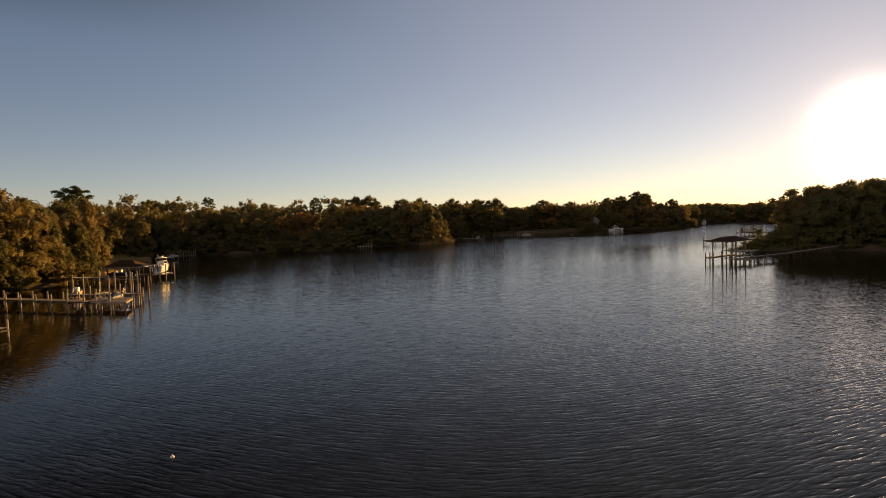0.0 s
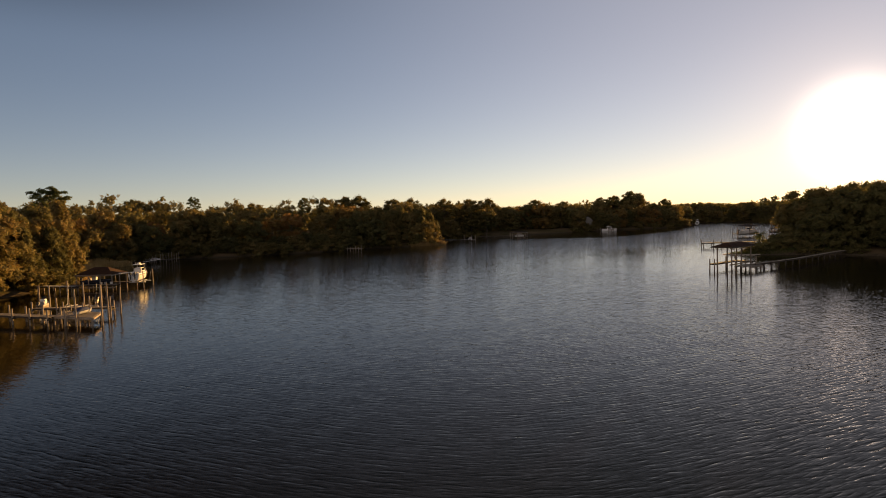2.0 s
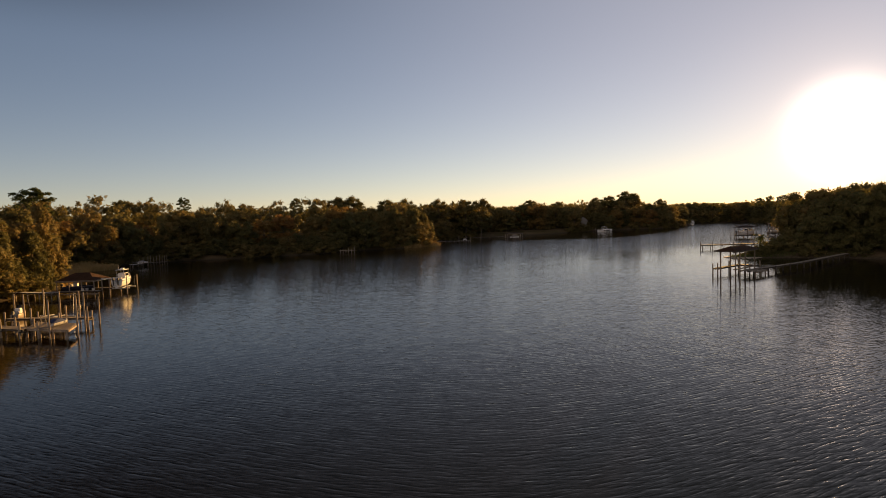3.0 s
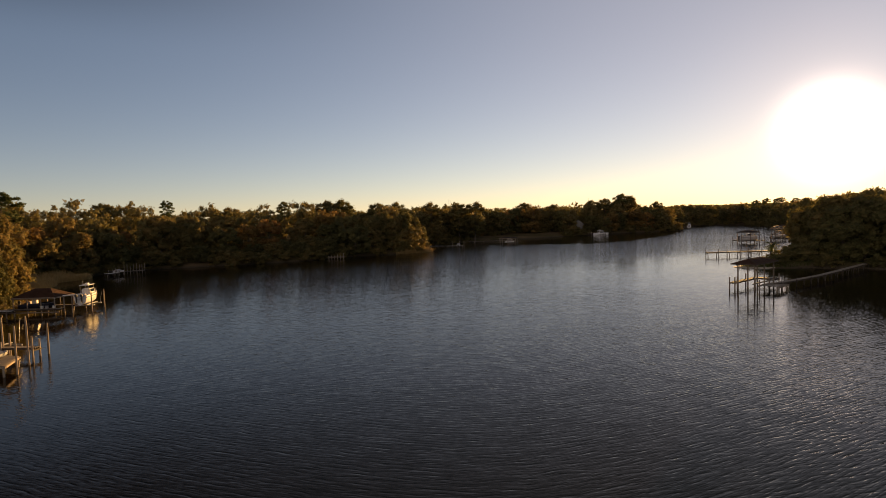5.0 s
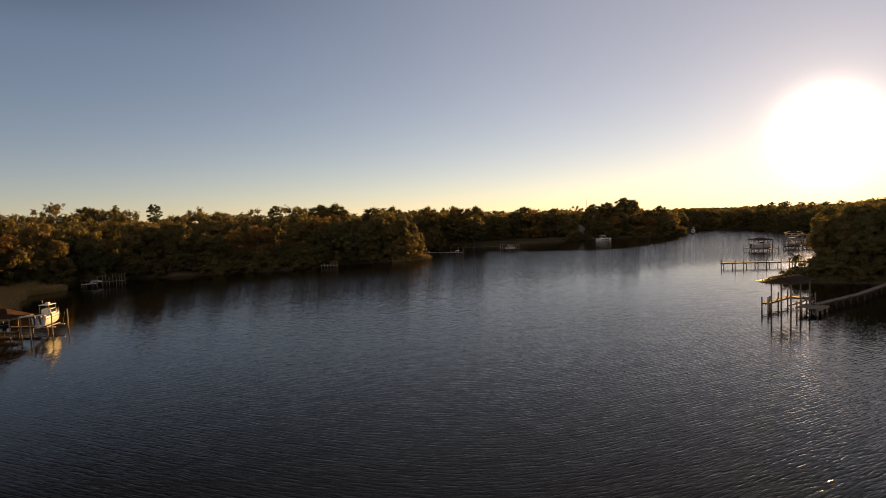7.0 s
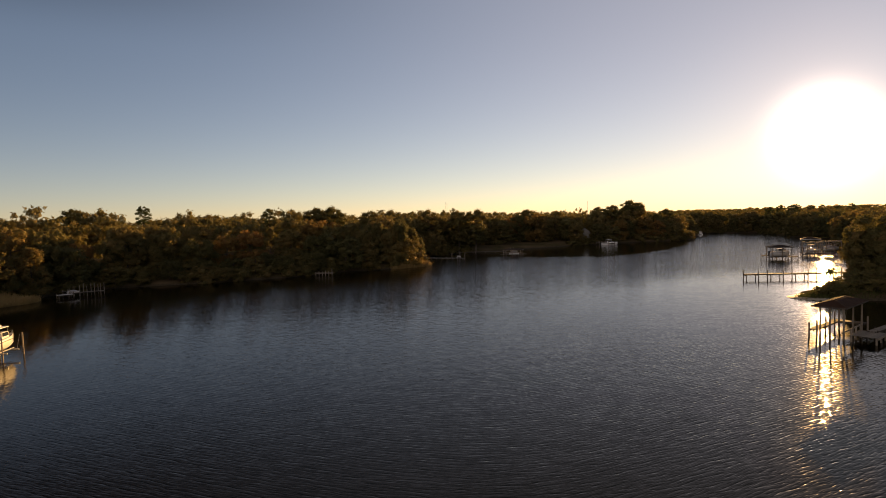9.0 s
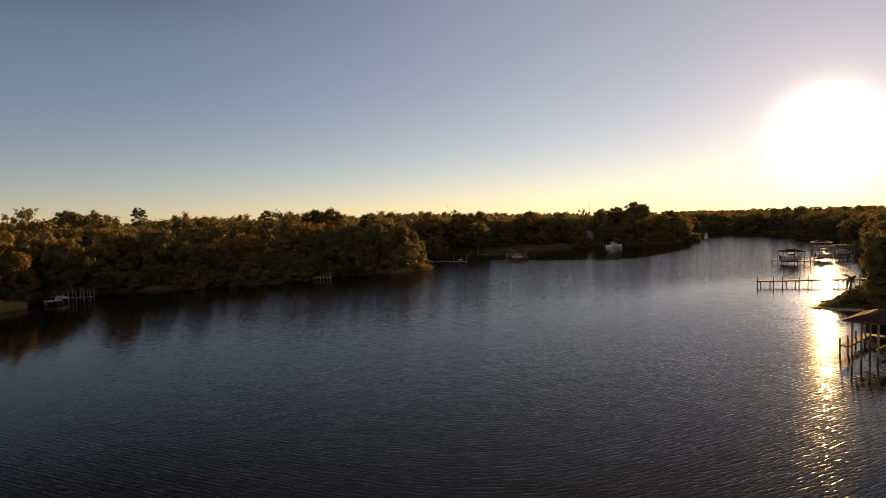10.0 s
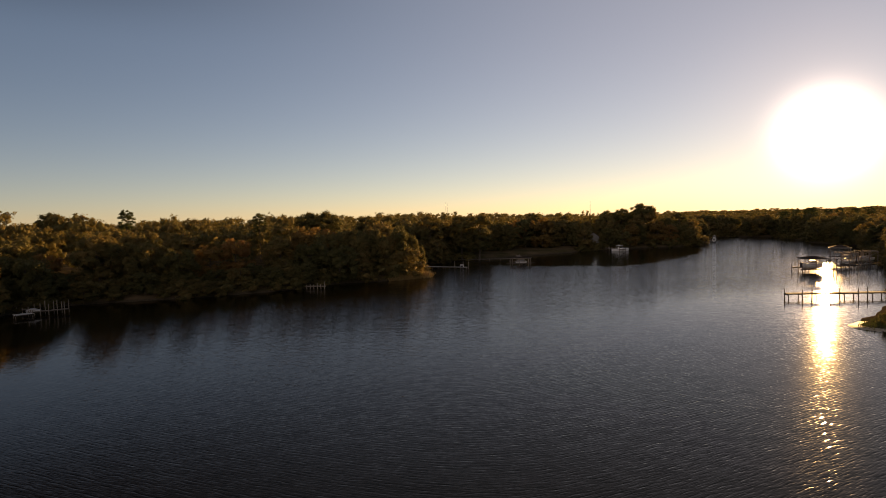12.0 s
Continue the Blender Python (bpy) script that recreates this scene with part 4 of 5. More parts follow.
# ---- boats ----
def hull_mesh(length, beam_, depth, free, mat, stations=12):
    """A planing hull: keel, chine and flared sheer, transom at x = 0, bow at x = length."""
    verts, faces = [], []
    for k in range(stations + 1):
        s = k / stations
        w = beam_ / 2 * (1 - max(0, (s - 0.35) / 0.65) ** 2.4) * (0.93 + 0.07 * min(1, s * 4))
        w = max(w, 0.03)
        keel = -depth + depth * 0.95 * max(0, (s - 0.55) / 0.45) ** 2.2
        sheer = free + 0.32 * free * s ** 2
        chine = keel * 0.35 + 0.1 * s
        verts += [(s * length, 0, keel), (s * length * 0.985, w * 0.82, chine), (s * length, w, sheer * 0.75), (s * length, w, sheer), (s * length, w * 0.86, sheer + 0.03), (s * length, w * 0.8, sheer - 0.12),
                  (s * length, 0, sheer - 0.08 if s > 0.6 else 0.15)]
    n = 7
    full = []
    for k in range(stations + 1):
        row = verts[k * n:(k + 1) * n]
        full.append(row + [(x, -y, z) for x, y, z in row[1:6]][::-1])
    m = 12
    pts = [p for row in full for p in row]
    for k in range(stations):
        for j in range(m):
            faces.append((k * m + j, k * m + (j + 1) % m, (k + 1) * m + (j + 1) % m, (k + 1) * m + j))
    me = raw_mesh("hull", pts, faces, [mat])
    bm = bmesh.new()
    bm.from_mesh(me)
    bm.verts.ensure_lookup_table()
    bm.faces.new([bm.verts[j] for j in range(m)][::-1])
    bmesh.ops.recalc_face_normals(bm, faces=bm.faces[:])
    bm.to_mesh(me)
    bm.free()
    return me


def outboard(parent, y, z, size=1.0):
    bm = bmesh.new()
    box(bm, (-0.28 * size, y, z + 0.42 * size), (0.5 * size, 0.38 * size, 0.5 * size), 0, 0.15)
    bmesh.ops.bevel(bm, geom=bm.edges[:], offset=0.09 * size, segments=2, affect="EDGES")
    box(bm, (-0.3 * size, y, z - 0.25 * size), (0.22 * size, 0.14 * size, 0.95 * size))
    box(bm, (-0.38 * size, y, z - 0.72 * size), (0.5 * size, 0.05 * size, 0.12 * size))
    part("outboard_motor", bm, BLACK, parent, "black outboard motor")


def cruiser(x, y, z, turn, label, length=7.6, group=""):
    """A white cabin boat with wheelhouse, hardtop, windows, rails and outboards."""
    t = thing("cabin_cruiser", (x, y, z), turn, label, "boat", group)
    L = length / 7.6
    hull = part("hull", hull_mesh(length, 2.7 * L, 0.75, 0.95, GELCOAT), GELCOAT, t)
    bm = bmesh.new()
    rod(bm, (0.05, 1.36 * L, 0.62), (length * 0.72, 1.3 * L, 0.75), 0.045, None, 6)
    rod(bm, (0.05, -1.36 * L, 0.62), (length * 0.72, -1.3 * L, 0.75), 0.045, None, 6)
    part("rub_rail", bm, BLACK, hull)
    bm = bmesh.new()
    box(bm, (3.9 * L, 0, 1.35), (2.4 * L, 1.75 * L, 1.1), 0, 0)
    bmesh.ops.bevel(bm, geom=bm.edges[:], offset=0.12, segments=2, affect="EDGES")
    cabin = part("wheelhouse", bm, GELCOAT, t)
    bm = bmesh.new()
    box(bm, (5.2 * L, 0, 1.9), (0.06, 1.45 * L, 0.62), 0, -0.5)
    part("windscreen", bm, GLASS, cabin)
    for side in (-1, 1):
        bm = bmesh.new()
        box(bm, (3.9 * L, side * 0.885 * L, 1.58), (1.7 * L, 0.04, 0.5))
        part("side_window", bm, GLASS, cabin)
    bm = bmesh.new()
    box(bm, (3.5 * L, 0, 2.55), (3.0 * L, 1.95 * L, 0.1))
    bmesh.ops.bevel(bm, geom=bm.edges[:], offset=0.04, segments=2, affect="EDGES")
    top = part("hardtop", bm, GELCOAT, t)
    for px in (2.2, 4.7):
        for side in (-1, 1):
            bm = bmesh.new()
            rod(bm, (px * L, side * 0.82 * L, 0.9), (px * L, side * 0.86 * L, 2.52), 0.035, None, 6)
            part("hardtop_post", bm, STEEL, top)
    bm = bmesh.new()
    rod(bm, (3.2 * L, 0.5, 2.6), (3.0 * L, 0.5, 3.3), 0.03, 0.012, 5)
    rod(bm, (3.2 * L, -0.6, 2.6), (2.9 * L, -0.6, 3.1), 0.03, 0.012, 5)
    box(bm, (3.6 * L, 0, 2.75), (0.5, 0.5, 0.22))
    part("radar", bm, TRIM, top)
    bm = bmesh.new()
    for side in (-1, 1):
        old = None
        for k in range(7):
            s = 0.62 + 0.06 * k
            w = 1.35 * L * (1 - max(0, (s - 0.35) / 0.65) ** 2.4) * 0.86
            p = (s * length, side * w, 1.5 + 0.5 * (s - 0.6))
            rod(bm, (p[0], p[1], 1.0 + 0.3 * s * s), p, 0.016, None, 5)
            if old:
                rod(bm, old, p, 0.018, None, 5)
            old = p
    part("bow_rail", bm, STEEL, hull)
    for y_ in (-0.42, 0.42):
        outboard(t, y_, 0.55)
    bm = bmesh.new()
    box(bm, (1.2 * L, 0, 0.75), (0.8, 1.2, 0.7))
    bmesh.ops.bevel(bm, geom=bm.edges[:], offset=0.08, segments=2, affect="EDGES")
    part("cockpit_seat", bm, GREYCOVER, t)
    return t


def covered_boat(x, y, z, turn, length, cover, label, hull=GELCOAT):
    """A runabout under a tight canvas cover held up along the middle."""
    t = thing("covered_boat", (x, y, z), turn, label, "boat")
    q = length / 4.4
    part("hull", hull_mesh(length, length * 0.36, 0.4 * q, 0.5 * q, hull), hull, t)
    pts, faces = [], []
    n = 14
    for k in range(n + 1):
        s = k / n
        w = length * 0.185 * (1 - max(0, (s - 0.35) / 0.65) ** 2.2) + 0.03
        up = 0.62 + 0.55 * math.sin(min(1, s * 1.25) * math.pi) ** 0.8 * (1 if s < 0.8 else (1 - s) * 5)
        for j in range(9):
            a = j / 8 * math.pi
            pts.append((s * length - 0.05, (w + 0.03) * math.cos(a), q * (0.36 + 0.16 * s + (up - 0.4) * math.sin(a) ** 0.7 + 0.03 * math.sin(k * 2.3 + j))))
    for k in range(n):
        for j in range(8):
            faces.append((k * 9 + j, k * 9 + j + 1, (k + 1) * 9 + j + 1, (k + 1) * 9 + j))
    me = raw_mesh("canvas_cover", pts, faces, [cover], smooth=True)
    ob = part("canvas_cover", me, cover, t)
    outboard(t, 0, 0.35 * q, 0.7 * q)
    return t


def console_boat(x, y, z, turn, length, label, top=False, hull=GELCOAT):
    """An open boat with a centre console, seats and an outboard."""
    t = thing("console_boat", (x, y, z), turn, label, "boat")
    part("hull", hull_mesh(length, length * 0.36, 0.42, 0.6, hull), hull, t)
    bm = bmesh.new()
    box(bm, (length * 0.42, 0, 0.8), (0.7, 0.7, 1.1))
    bmesh.ops.bevel(bm, geom=bm.edges[:], offset=0.08, segments=2, affect="EDGES")
    console = part("console", bm, GELCOAT, t)
    bm = bmesh.new()
    box(bm, (length * 0.42 + 0.25, 0, 1.52), (0.05, 0.62, 0.4), 0, -0.4)
    part("windscreen", bm, GLASS, console)
    bm = bmesh.new()
    box(bm, (length * 0.25, 0, 0.65), (0.5, 0.8, 0.7))
    bmesh.ops.bevel(bm, geom=bm.edges[:], offset=0.08, segments=2, affect="EDGES")
    part("seat", bm, GREYCOVER, t)
    if top:
        bm = bmesh.new()
        box(bm, (length * 0.4, 0, 2.3), (length * 0.36, length * 0.27, 0.08))
        bmesh.ops.bevel(bm, geom=bm.edges[:], offset=0.03, segments=1, affect="EDGES")
        roof = part("canopy", bm, BLUECOVER, t)
        for px in (0.28, 0.52):
            for side in (-1, 1):
                bm = bmesh.new()
                rod(bm, (length * px, side * length * 0.13, 0.6), (length * px, side * length * 0.12, 2.28), 0.025, None, 6)
                part("canopy_post", bm, STEEL, roof)
    outboard(t, 0, 0.5, 0.9)
    return t


def lift(name, x, y, turn, bay_x, bay_y, top, cradle, label):
    """A four-pile boat lift: cables and a cradle with two bunks."""
    t = thing(name, (x, y, 0), turn, label, "boat lift")
    for sx_ in (-1, 1):
        for sy_ in (-1, 1):
            pile(t, sx_ * bay_x / 2, sy_ * bay_y / 2, top + random.Random(int(x * 7 + sx_ * 3 + sy_)).uniform(-0.15, 0.3), 0.1)
    for sy_ in (-1, 1):
        beam(t, (-bay_x / 2, sy_ * bay_y * 0.28, cradle), (bay_x / 2, sy_ * bay_y * 0.28, cradle), 0.2, "cradle_beam", STEEL)
        for sx_ in (-1, 1):
            bm = bmesh.new()
            rod(bm, (sx_ * bay_x * 0.42, sy_ * bay_y * 0.28, cradle), (sx_ * bay_x * 0.42, sy_ * (bay_y / 2 - 0.25), top - 0.2), 0.015, None, 5)
            part("cable", bm, STEEL, t)
    for sx_ in (-1, 1):
        beam(t, (sx_ * bay_x * 0.18, -bay_y * 0.42, cradle + 0.16), (sx_ * bay_x * 0.18, bay_y * 0.42, cradle + 0.16), 0.14, "bunk", GREYCOVER)
    return t


# left bank: long dock with platform, catwalk and a lift
walkway("walkway", (-79, 66.2), (-48.6, 55.4), 1.5, 1.1, "long weathered wooden walkway with tall side piles", 3.2, 1.0)
d = thing("dock_platform", (-42.55, 53.2, 0), 0, "slanted weathered wooden dock platform on tall piles", "dock")
FRONT, BACK = Vector((-0.945, 0.327, 0)), Vector((-0.35, 0.936, 0))  # its front edge and, askew to it, its boards
bm = bmesh.new()
box(bm, (0, 0, 0), (4.7, 0.175, 0.045))
board = mesh_of("plank", bm, PLANK)
r = random.Random(5)
for k in range(27):
    ob = part("plank", board, PLANK, d)
    ob.matrix_basis = Matrix.Translation(FRONT * (0.12 + 0.25 * k) + BACK * (2.35 + r.uniform(-0.05, 0.05)) + Vector((0, 0, 1.08 + r.uniform(-0.01, 0.01)))) @ Matrix.Rotation(math.atan2(BACK.y, BACK.x), 4, "Z")
for u in (0.1, 2.3, 4.5):
    beam(d, BACK * u + Vector((0.05, 0, 0.94)), FRONT * 6.6 + BACK * u + Vector((0, 0, 0.94)), 0.22, "joist")
beam(d, Vector((0.05, 0.02, 0.94)), BACK * 4.7 + Vector((0.05, 0.02, 0.94)), 0.22, "side_beam")
for s_ in (0.1, 2.3, 4.4, 6.5):
    for u in (0.1, 4.5):
        at = FRONT * s_ + BACK * u
        pile(d, at.x, at.y, 1.0, 0.12)
for px, py, top in ((-42.0, 54.2, 4.9), (-44.9, 53.7, 4.6), (-43.5, 58.0, 4.8), (-46.6, 54.2, 2.1), (-43.9, 59.2, 2.9)):
    pile(d, px + 42.55, py - 53.2, top, 0.1)
walkway("catwalk", (-57, 63.2), (-45.2, 61.9), 0.8, 1.15, "narrow wooden catwalk beside the boat lift", 3.5, 0.9, 2)
lift("boat_lift", -51.9, 64.5, -14, 5.9, 2.9, 4.3, 0.9, "empty wooden pile boat lift beside the catwalk")
covered_boat(-46.0, 55.4, 1.35, 80, 2.5, BLUECOVER, "small grey boat under a dark blue canvas cover on the dock", GREYCOVER)
console_boat(-59.4, 67.6, 0.35, 100, 3.0, "small open tan boat moored behind the dock", False, TAN)
for px, py, top in ((-44.9, 63.2, 3.6), (-61.3, 70.3, 3.6), (-53.2, 62.3, 2.5), (-49.1, 63.0, 2.6)):
    bm = bmesh.new()
    rod(bm, (0, 0, -1.6), (0.04, 0, top), 0.115, 0.1, 10)
    ob = new("mooring_post", mesh_of("mooring_post", bm, WOOD))
    ob.location = (px, py, 0)
    tagged(ob, "lone weathered wooden mooring post standing in the water", "mooring post", "mooring posts")
d = thing("dock_ladder", (-48.3, 57.6, 1.1), 20, "pale wooden ladder standing on the dock platform", "ladder")
for side in (-0.25, 0.25):
    bm = bmesh.new()
    box(bm, (side, 0, 0.55), (0.07, 0.1, 1.3), 0, 0, 0.1)
    part("rail", bm, PLANK, d)
for k in range(4):
    bm = bmesh.new()
    box(bm, (0, 0, 0.12 + 0.3 * k), (0.5, 0.08, 0.05))
    part("rung", bm, PLANK, d)
walkway("walkway", (-66, 41), (-45.2, 36), 1.4, 1.0, "short wooden dock reaching out from the bank", 3.0, 0.8)

# left bank: hip-roofed boathouse with boats and the cruiser's lift
# sunlight on this walkway is put into its pale colour
walkway("walkway", (-87.6, 97.9), (-70.0, 91.9), 1.1, 1.1, "wooden walkway from the bank to the boathouse, coloured pale as if sunlit", 3.0, -0.1, mat=PALE_BOARDS)
d = thing("boathouse", (-67.4, 95.9, 0), -4, "open hip-roofed wooden boathouse over the water", "boathouse")
hip_roof(d, -3.7, 3.9, -2.4, 2.4, 3.0, 4.3, REDROOF, WOOD)
for px in (-3.5, -1.1, 1.3, 3.7):
    for py in (-2.2, 2.3):
        pile(d, px, py, 2.95, 0.11)
deck(d, -5.2, 5.0, -2.9, -1.7, 1.1)
deck(d, -5.2, 5.0, 1.5, 2.4, 1.1)
beam(d, (-3.7, -2.2, 2.8), (3.8, -2.2, 2.8), 0.22)
beam(d, (-3.7, 2.3, 2.8), (3.8, 2.3, 2.8), 0.22)
beam(d, (3.75, -2.3, 2.85), (3.75, 2.3, 2.85), 0.2, "end_beam", TRIM)
beam(d, (-5.0, -2.95, 0.55), (5.0, -2.95, 0.55), 0.18, "bumper_rail")
console_boat(-70.8, 95.4, 1.2, 2, 5.6, "open dark blue boat with a pale console under the boathouse roof", False, NAVY)
for k, (px, col) in enumerate(((-66.0, TRIM), (-65.2, GREYCOVER), (-64.0, TRIM))):
    bm = bmesh.new()
    box(bm, (0, 0, 0.2), (0.42, 0.36, 0.4))
    bmesh.ops.bevel(bm, geom=bm.edges[:], offset=0.06, segments=2, affect="EDGES")
    box(bm, (0, 0, 0.42), (0.45, 0.39, 0.05))
    ob = new("storage_box", mesh_of("storage_box", bm, col))
    ob.matrix_world = pose(px, 93.45, 1.11, 0, 0, 7 * k)
    tagged(ob, "small pale storage box on the boathouse deck", "box", "storage boxes")
lift("boat_lift", -60.9, 97.9, 8, 3.1, 5.0, 3.2, 1.0, "wooden pile boat lift holding the cabin cruiser")
cruiser(-60.6, 95.0, 1.9, 96, "white cabin cruiser with hardtop raised on a lift", 5.9)
d = thing("lift_beam", (-63.3, 94.8, 0), 18, "pale beam bridging boathouse and boat lift", "beam")
beam(d, (0, 0, 3.0), (3.4, 0, 3.1), 0.2, "beam", TRIM)
pile(d, 0.1, 0, 2.95, 0.12)

# left cove: small dock with a covered boat
d = thing("small_platform", (-94.4, 165.6, 0), 45, "low pale wooden platform on short piles", "dock")
deck(d, -1.8, 1.8, -1.3, 1.3, 0.9, mat=PALE_BOARDS)
for px in (-1.6, 1.6):
    for py in (-1.1, 1.1):
        pile(d, px, py, 1.1 if px < 0 else 1.6, 0.1)
d = thing("dock", (-93.4, 168.6, 0), 26, "small wooden dock with a row of tall piles", "dock")
deck(d, -1.6, 6.4, -0.8, 0.8, 1.0)
for k, px in enumerate((-1.4, -0.5, 0.9, 1.6, 2.5, 3.3, 4.2, 4.9, 5.6, 6.3)):
    pile(d, px, 0.9 if k % 2 else -0.9, (2.3, 2.7, 2.9, 3.2, 2.6, 3.1, 3.3, 2.8, 3.0, 3.1)[k], 0.095)
covered_boat(-95.6, 168.6, 0.9, 10, 3.0, GREYCOVER, "small boat under a pale grey cover by the bank")
walkway("walkway", (-101.5, 174.5), (-93.4, 169.0), 1.0, 1.0, "short wooden walkway to the cove dock", 2.6, 0.4)
d = thing("old_dock", (-37.5, 201.9, 0), -14, "remains of a small wooden dock with leaning posts", "dock")
beam(d, (-0.2, 0, 0.75), (6.2, 0, 0.75), 0.2)
deck(d, 0.2, 5.8, 0.1, 1.2, 0.85)
for k in range(6):
    pile(d, 0.2 + k * 1.12, -0.1, (1.2, 1.5, 1.3, 1.7, 1.4, 2.2)[k], 0.12)
# the sun's sheen on this dock is put into its pale boards
walkway("walkway", (-3.6, 256.6), (13.8, 247.6), 1.5, 0.6, "long low dock beyond the wooded point, coloured pale as if sunlit", 2.2, 0.0, mat=PALE_BOARDS)
d = thing("dock_bench", (11.6, 249.0, 0.6), -27, "small pale bench and rail at the end of the dock", "bench")
bm = bmesh.new()
box(bm, (0, 0, 0.42), (1.6, 0.45, 0.06))
part("seat", bm, TRIM, d)
for px in (-0.7, 0.7):
    bm = bmesh.new()
    box(bm, (px, 0, 0.2), (0.08, 0.4, 0.4))
    part("leg", bm, TRIM, d)
bm = bmesh.new()
box(bm, (0, 0.24, 0.75), (1.6, 0.06, 0.35))
part("backrest", bm, TRIM, d)
for px, py in ((14.0, 246.6), (12.2, 249.6), (9.0, 251.0)):
    bm = bmesh.new()
    rod(bm, (0, 0, -1.5), (0, 0, 2.7), 0.14, 0.12, 8)
    ob = new("mooring_post", mesh_of("mooring_post", bm, WOOD))
    ob.location = (px, py, 0)
    tagged(ob, "weathered mooring post at the end of the dock", "mooring post", "mooring posts")

# far bank: small boathouse, moored boats, a house
d = thing("boathouse", (34.8, 253.5, 0), -22, "small open boathouse with a pale flat roof", "boathouse")
hip_roof(d, -4.0, 4.0, -2.2, 2.2, 3.0, 3.5, SHINGLE, WOOD)
for px in (-3.6, 0, 3.6):
    for py in (-2.0, 2.0):
        pile(d, px, py, 2.95, 0.13)
deck(d, -5.0, 5.0, -2.8, -2.0, 1.1)
deck(d, -5.0, 5.0, 2.0, 2.8, 1.1)
beam(d, (-4, -2.0, 1.9), (4, -2.0, 1.9), 0.18, "side_rail")
covered_boat(33.2, 254.2, 1.1, -22, 4.2, GREYCOVER, "boat under a pale cover in the small boathouse")
walkway("walkway", (40, 292), (37.0, 257.0), 1.3, 1.1, "wooden walkway from the far bank to the small boathouse", 3.0, 0.4)
walkway("walkway", (12, 284.5), (35.5, 281.5), 1.2, 0.6, "low wooden dock along the far bank", 4.0, -0.1)
walkway("walkway", (91, 322), (95.5, 309), 1.4, 1.0, "short wooden dock where the cruiser is moored", 2.6, 0.8)
cruiser(90.6, 313.6, 0.15, -12, "white cabin cruiser moored at the far bank", 8.2)
cruiser(163.5, 354.5, 1.1, 60, "white boat shining in the sun at the far point", 6.4)
walkway("walkway", (157.5, 355), (165.5, 360.5), 1.4, 0.9, "short dock at the far point", 2.4, 1.2)


def house(x, y, turn, w, dpt, tall, rise, wall_mat, label, frames=TRIM):
    z = float(land_height(np.array([x]), np.array([y]))[0])
    t = thing("house", (x, y, z), turn, label, "house")
    bm = bmesh.new()
    for a, b, c, e in ((0, -dpt / 2, w, 0.25), (0, dpt / 2, w, 0.25)):
        box(bm, (a, b, tall / 2 - 0.2), (c, e, tall + 0.4))
    for a in (-w / 2, w / 2):
        box(bm, (a, 0, tall / 2 - 0.2), (0.25, dpt - 0.25, tall + 0.4))
    part("wall", bm, wall_mat, t)
    bm = bmesh.new()
    for side in (-1, 1):
        n = Vector((0, side * dpt / 2, rise))
        slope = math.atan2(rise, dpt / 2 + 0.5)
        box(bm, (0, side * (dpt / 4 + 0.12), tall + rise / 2), (w + 1.0, (dpt / 2 + 0.6) / math.cos(slope), 0.18), 0, 0, -side * slope)
    roof = part("roof", bm, SHINGLE, t)
    bm = bmesh.new()
    box(bm, (w * 0.25, 0.8, tall + rise + 0.3), (0.8, 0.6, 1.6))
    part("chimney", bm, BRICK, roof)
    for side in (-1, 1):
        bm = bmesh.new()
        v = [bm.verts.new(p) for p in ((side * w / 2, -dpt / 2, tall), (side * w / 2, dpt / 2, tall), (side * w / 2, 0, tall + rise))]
        q = [bm.verts.new((p.co.x - side * 0.2, p.co.y, p.co.z)) for p in v]
        bm.faces.new(v), bm.faces.new(q[::-1])
        for i in range(3):
            bm.faces.new((v[i], v[(i + 1) % 3], q[(i + 1) % 3], q[i]))
        bmesh.ops.recalc_face_normals(bm, faces=bm.faces[:])
        part("gable", bm, wall_mat, t)
    n = int(w / 2.6)
    for k in range(n):
        for row in range(2 if tall > 4.5 else 1):
            bm = bmesh.new()
            cx = -w / 2 + (k + 0.5) * w / n
            box(bm, (cx, -dpt / 2 - 0.14, 1.6 + row * 2.7), (1.3, 0.05, 1.4))
            win = part("window_frame", bm, frames, t)
            bm = bmesh.new()
            box(bm, (cx, -dpt / 2 - 0.17, 1.6 + row * 2.7), (1.12, 0.04, 1.22))
            part("pane", bm, GLASS, win)
    return t


house(88.4, 338, 78, 8, 6.0, 4.4, 2.6, WEATHERED, "grey two-storey gabled house among the trees of the far bank")

# ---- right bank ----
# most decks on this bank get darker boards to imitate their backlit shade
d = thing("boathouse", (51.6, 92.4, 0), 37, "open hip-roofed boathouse on tall piles", "boathouse")
hip_roof(d, -0.7, 8.2, -3.2, 0.9, 4.35, 5.1, REDROOF, DARKWOOD)
for px in (0.0, 3.7, 7.4):
    for py in (-2.7, 0.0):
        pile(d, px, py, 4.3, 0.13)
for py in (-2.7, 0.0):
    beam(d, (-0.5, py, 4.15), (7.6, py, 4.15), 0.24)
deck(d, -0.8, 9.0, 0.1, 1.1, 1.15, mat=DARKWOOD)
deck(d, 7.6, 9.0, -3.0, 0.1, 1.15, "y", DARKWOOD)
for px, py, top in ((-0.7, 0.2, 2.1), (-0.7, 1.1, 2.0), (2.2, 1.1, 1.9), (5.4, 1.1, 2.1), (8.9, 1.0, 2.2), (8.9, -3.0, 2.0)):
    pile(d, px, py, top, 0.12)
beam(d, (-0.7, -2.7, 1.05), (8.6, -2.7, 1.05), 0.2)
d = thing("dock_platform", (51.6, 92.4, 0), 37, "low grey dock platform in front of the boathouse", "dock")
deck(d, -0.8, 3.4, -6.6, -3.5, 0.95, loose=True)
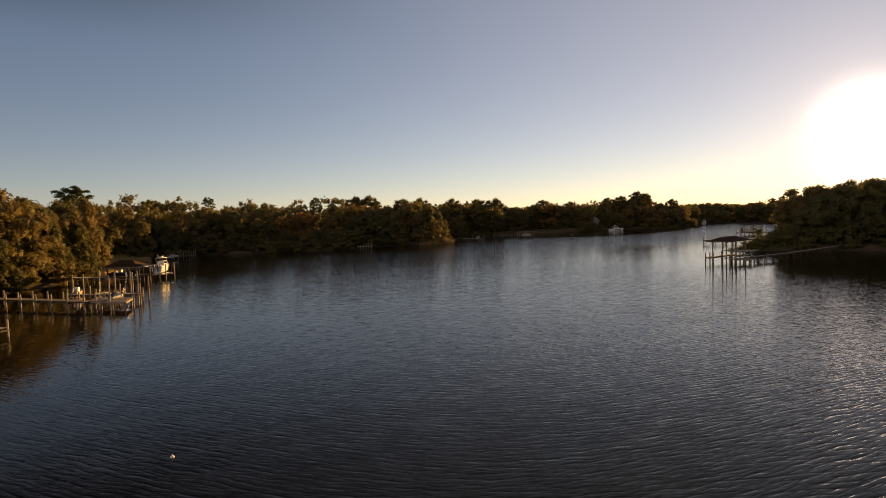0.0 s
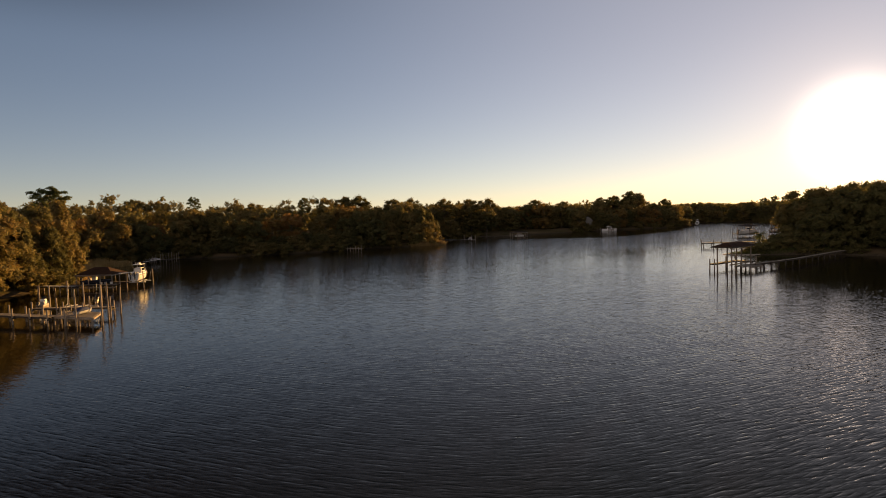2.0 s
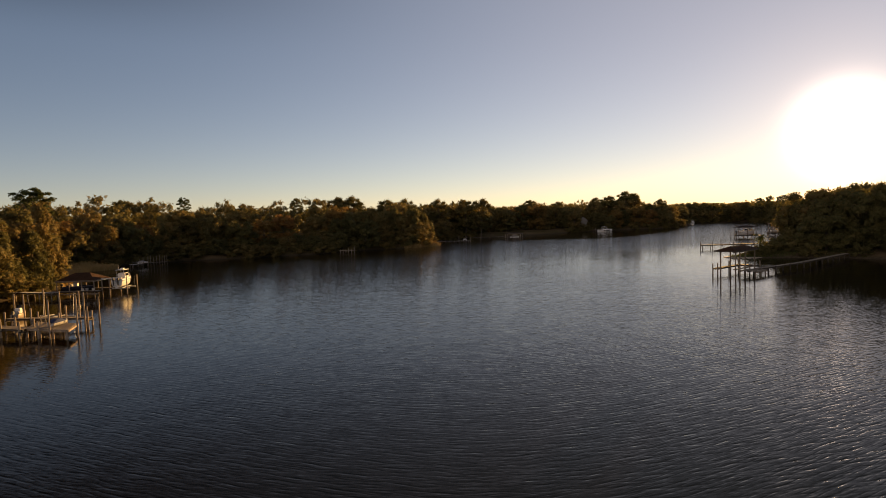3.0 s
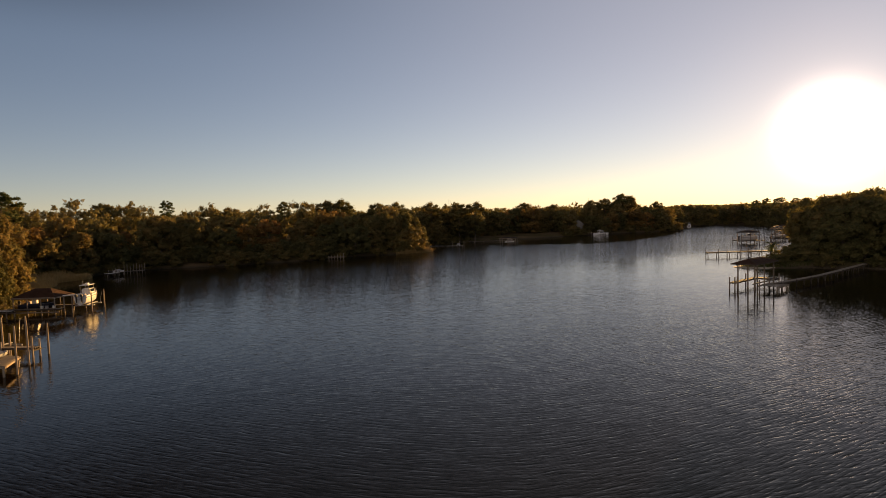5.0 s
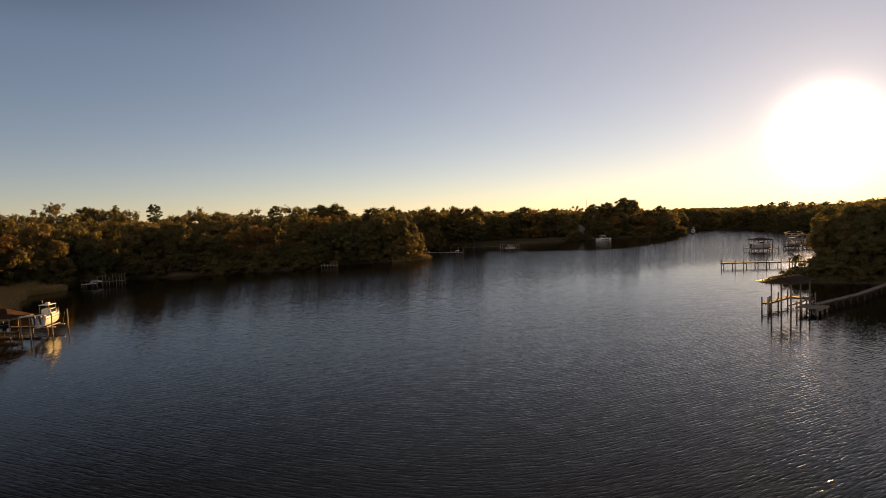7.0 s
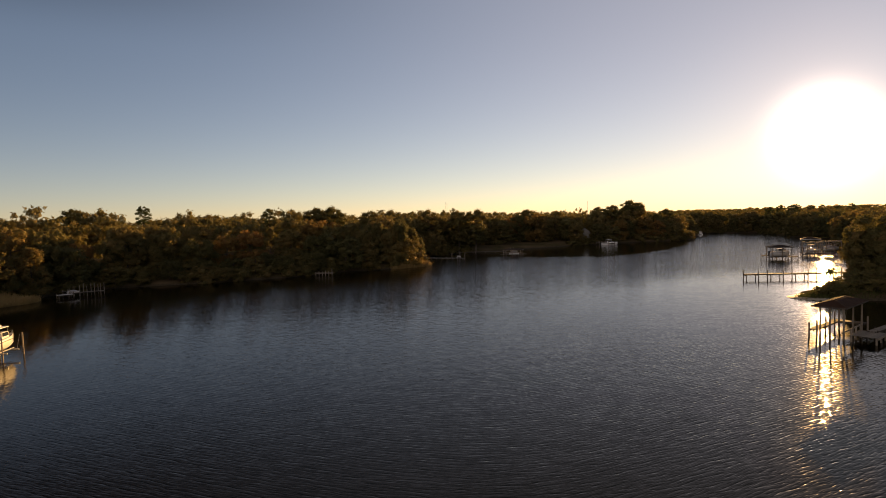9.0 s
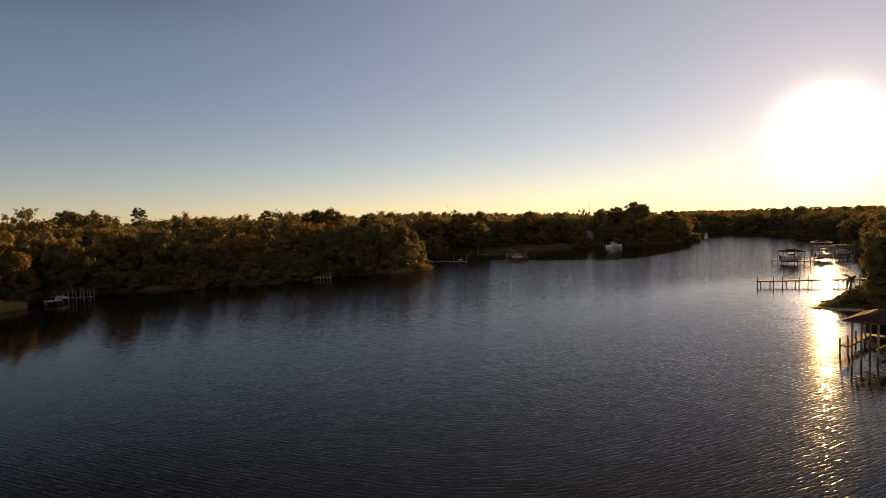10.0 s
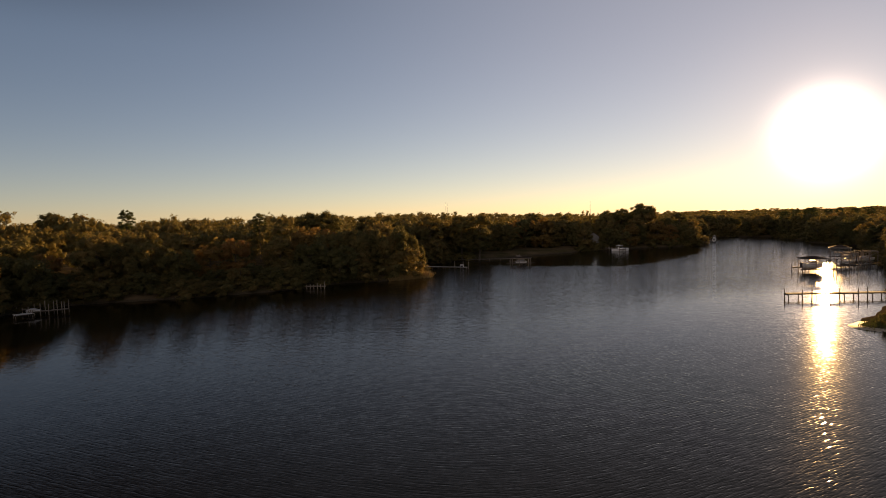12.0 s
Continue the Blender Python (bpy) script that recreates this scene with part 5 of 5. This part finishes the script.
for px in (-0.6, 1.3, 3.2):
    for py in (-6.4, -3.7):
        pile(d, px, py, 0.9 if py < -5 else 1.8, 0.13)
beam(d, (-0.8, -6.6, 0.8), (3.4, -6.6, 0.8), 0.22, "front_beam")
walkway("walkway", (56.8, 90.0), (70.2, 98.3), 1.0, 1.1, "wooden walkway from boathouse towards the wooded bank", 2.6, 0.15, 2, 0.085)
walkway("walkway", (70.0, 98.2), (90, 113.5), 1.0, 1.1, "wooden walkway reaching the wooded bank", 3.0, 0.0, 1, 0.075)
walkway("pier", (112, 151.6), (77.3, 156.0), 1.5, 1.2, "long narrow wooden pier with tall posts", 2.9, 1.0, 2, mat=DARKWOOD)
d = thing("boathouse", (115.9, 203.0, 0), -10, "flat-roofed open boathouse with a boat inside", "boathouse")
hip_roof(d, -3.4, 3.4, -2.6, 2.6, 4.2, 4.8, SHINGLE, DARKWOOD)
for px in (-3.0, 0.1, 3.0):
    for py in (-2.2, 2.2):
        pile(d, px, py, 4.15, 0.13)
deck(d, -4.4, 4.4, -3.6, -2.6, 1.2, mat=DARKWOOD)
deck(d, -4.4, 4.4, 2.6, 3.6, 1.2, mat=DARKWOOD)
for px in (-4.3, 4.3):
    pile(d, px, -3.5, 2.3, 0.12)
    pile(d, px, 3.5, 2.3, 0.12)
cruiser(113.0, 203.4, 1.6, -10, "white cabin boat raised under the flat-roofed boathouse", 6.0)
walkway("walkway", (151, 209.0), (127.0, 207.0), 1.4, 1.2, "wooden walkway along a row of boat lifts", 2.8, 1.0, 2, mat=DARKWOOD)
for x, y, top, txt in ((133.4, 212.0, 4.7, "open timber lift frame with crossed braces"), (143.0, 216.0, 4.6, "tall timber lift frame beside the bank")):
    d = thing("lift_frame", (x, y, 0), -14, txt, "boat lift")
    for px in (-2.4, 0, 2.4):
        for py in (-2.2, 2.2):
            pile(d, px, py, top, 0.12)
    for py in (-2.2, 2.2):
        beam(d, (-2.7, py, top - 0.1), (2.7, py, top - 0.1), 0.24)
        beam(d, (-2.4, py, 2.2), (2.4, py, top - 0.3), 0.14, "brace")
    for px in (-2.4, 0, 2.4):
        beam(d, (px, -2.4, top + 0.1), (px, 2.4, top + 0.1), 0.2)
    deck(d, -2.8, 2.8, -3.2, -2.3, 1.2, mat=DARKWOOD)
    deck(d, -2.8, 2.8, 2.3, 3.0, 1.2, mat=DARKWOOD)
covered_boat(140.4, 216.4, 1.7, -10, 5.2, GREYCOVER, "boat under a pale cover in a timber lift")
console_boat(130.8, 212.3, 1.6, -10, 5.2, "open boat with a blue canopy in a timber lift", True)
walkway("walkway", (160, 236), (146, 226), 1.4, 1.2, "low dock far along the wooded bank", 2.8, 1.0)
d = thing("boathouse", (152, 240, 0), -30, "small dark-roofed boathouse far along the bank", "boathouse")
hip_roof(d, -3.4, 3.4, -2.6, 2.6, 4.2, 5.0, SHINGLE)
for px in (-3.0, 3.0):
    for py in (-2.2, 2.2):
        pile(d, px, py, 4.15, 0.13)
deck(d, -3.8, 3.8, -3.2, -2.2, 1.2)

# a float on the open water, radio masts far behind the woods
d = thing("float_buoy", (-12.2, 5.3, 0.02), 0, "small white float on the open water", "buoy")
bm = bmesh.new()
bmesh.ops.create_uvsphere(bm, u_segments=14, v_segments=9, radius=0.1, matrix=Matrix.Diagonal((1, 1, 0.85, 1)))
part("float", bm, TRIM, d)
bm = bmesh.new()
rod(bm, (0, 0, 0.05), (0, 0, 0.14), 0.02, 0.015, 6)
part("stem", bm, TRIM, d)
for x, y, tall in ((29.5, 900, 37), (33.0, 930, 36), (266, 950, 33)):
    bm = bmesh.new()
    for a in (0, 2.094, 4.189):
        rod(bm, (math.cos(a) * 0.6, math.sin(a) * 0.6, 0), (math.cos(a) * 0.25, math.sin(a) * 0.25, tall), 0.12, 0.08, 5)
    for k in range(12):
        box(bm, (0, 0, (k + 0.5) * tall / 12), (0.8, 0.8, 0.08))
    ob = new("radio_mast", mesh_of("radio_mast", bm, STEEL))
    ob.location = (x, y, 2)
    tagged(ob, "slender steel radio mast far behind the woods", "mast", "radio masts")
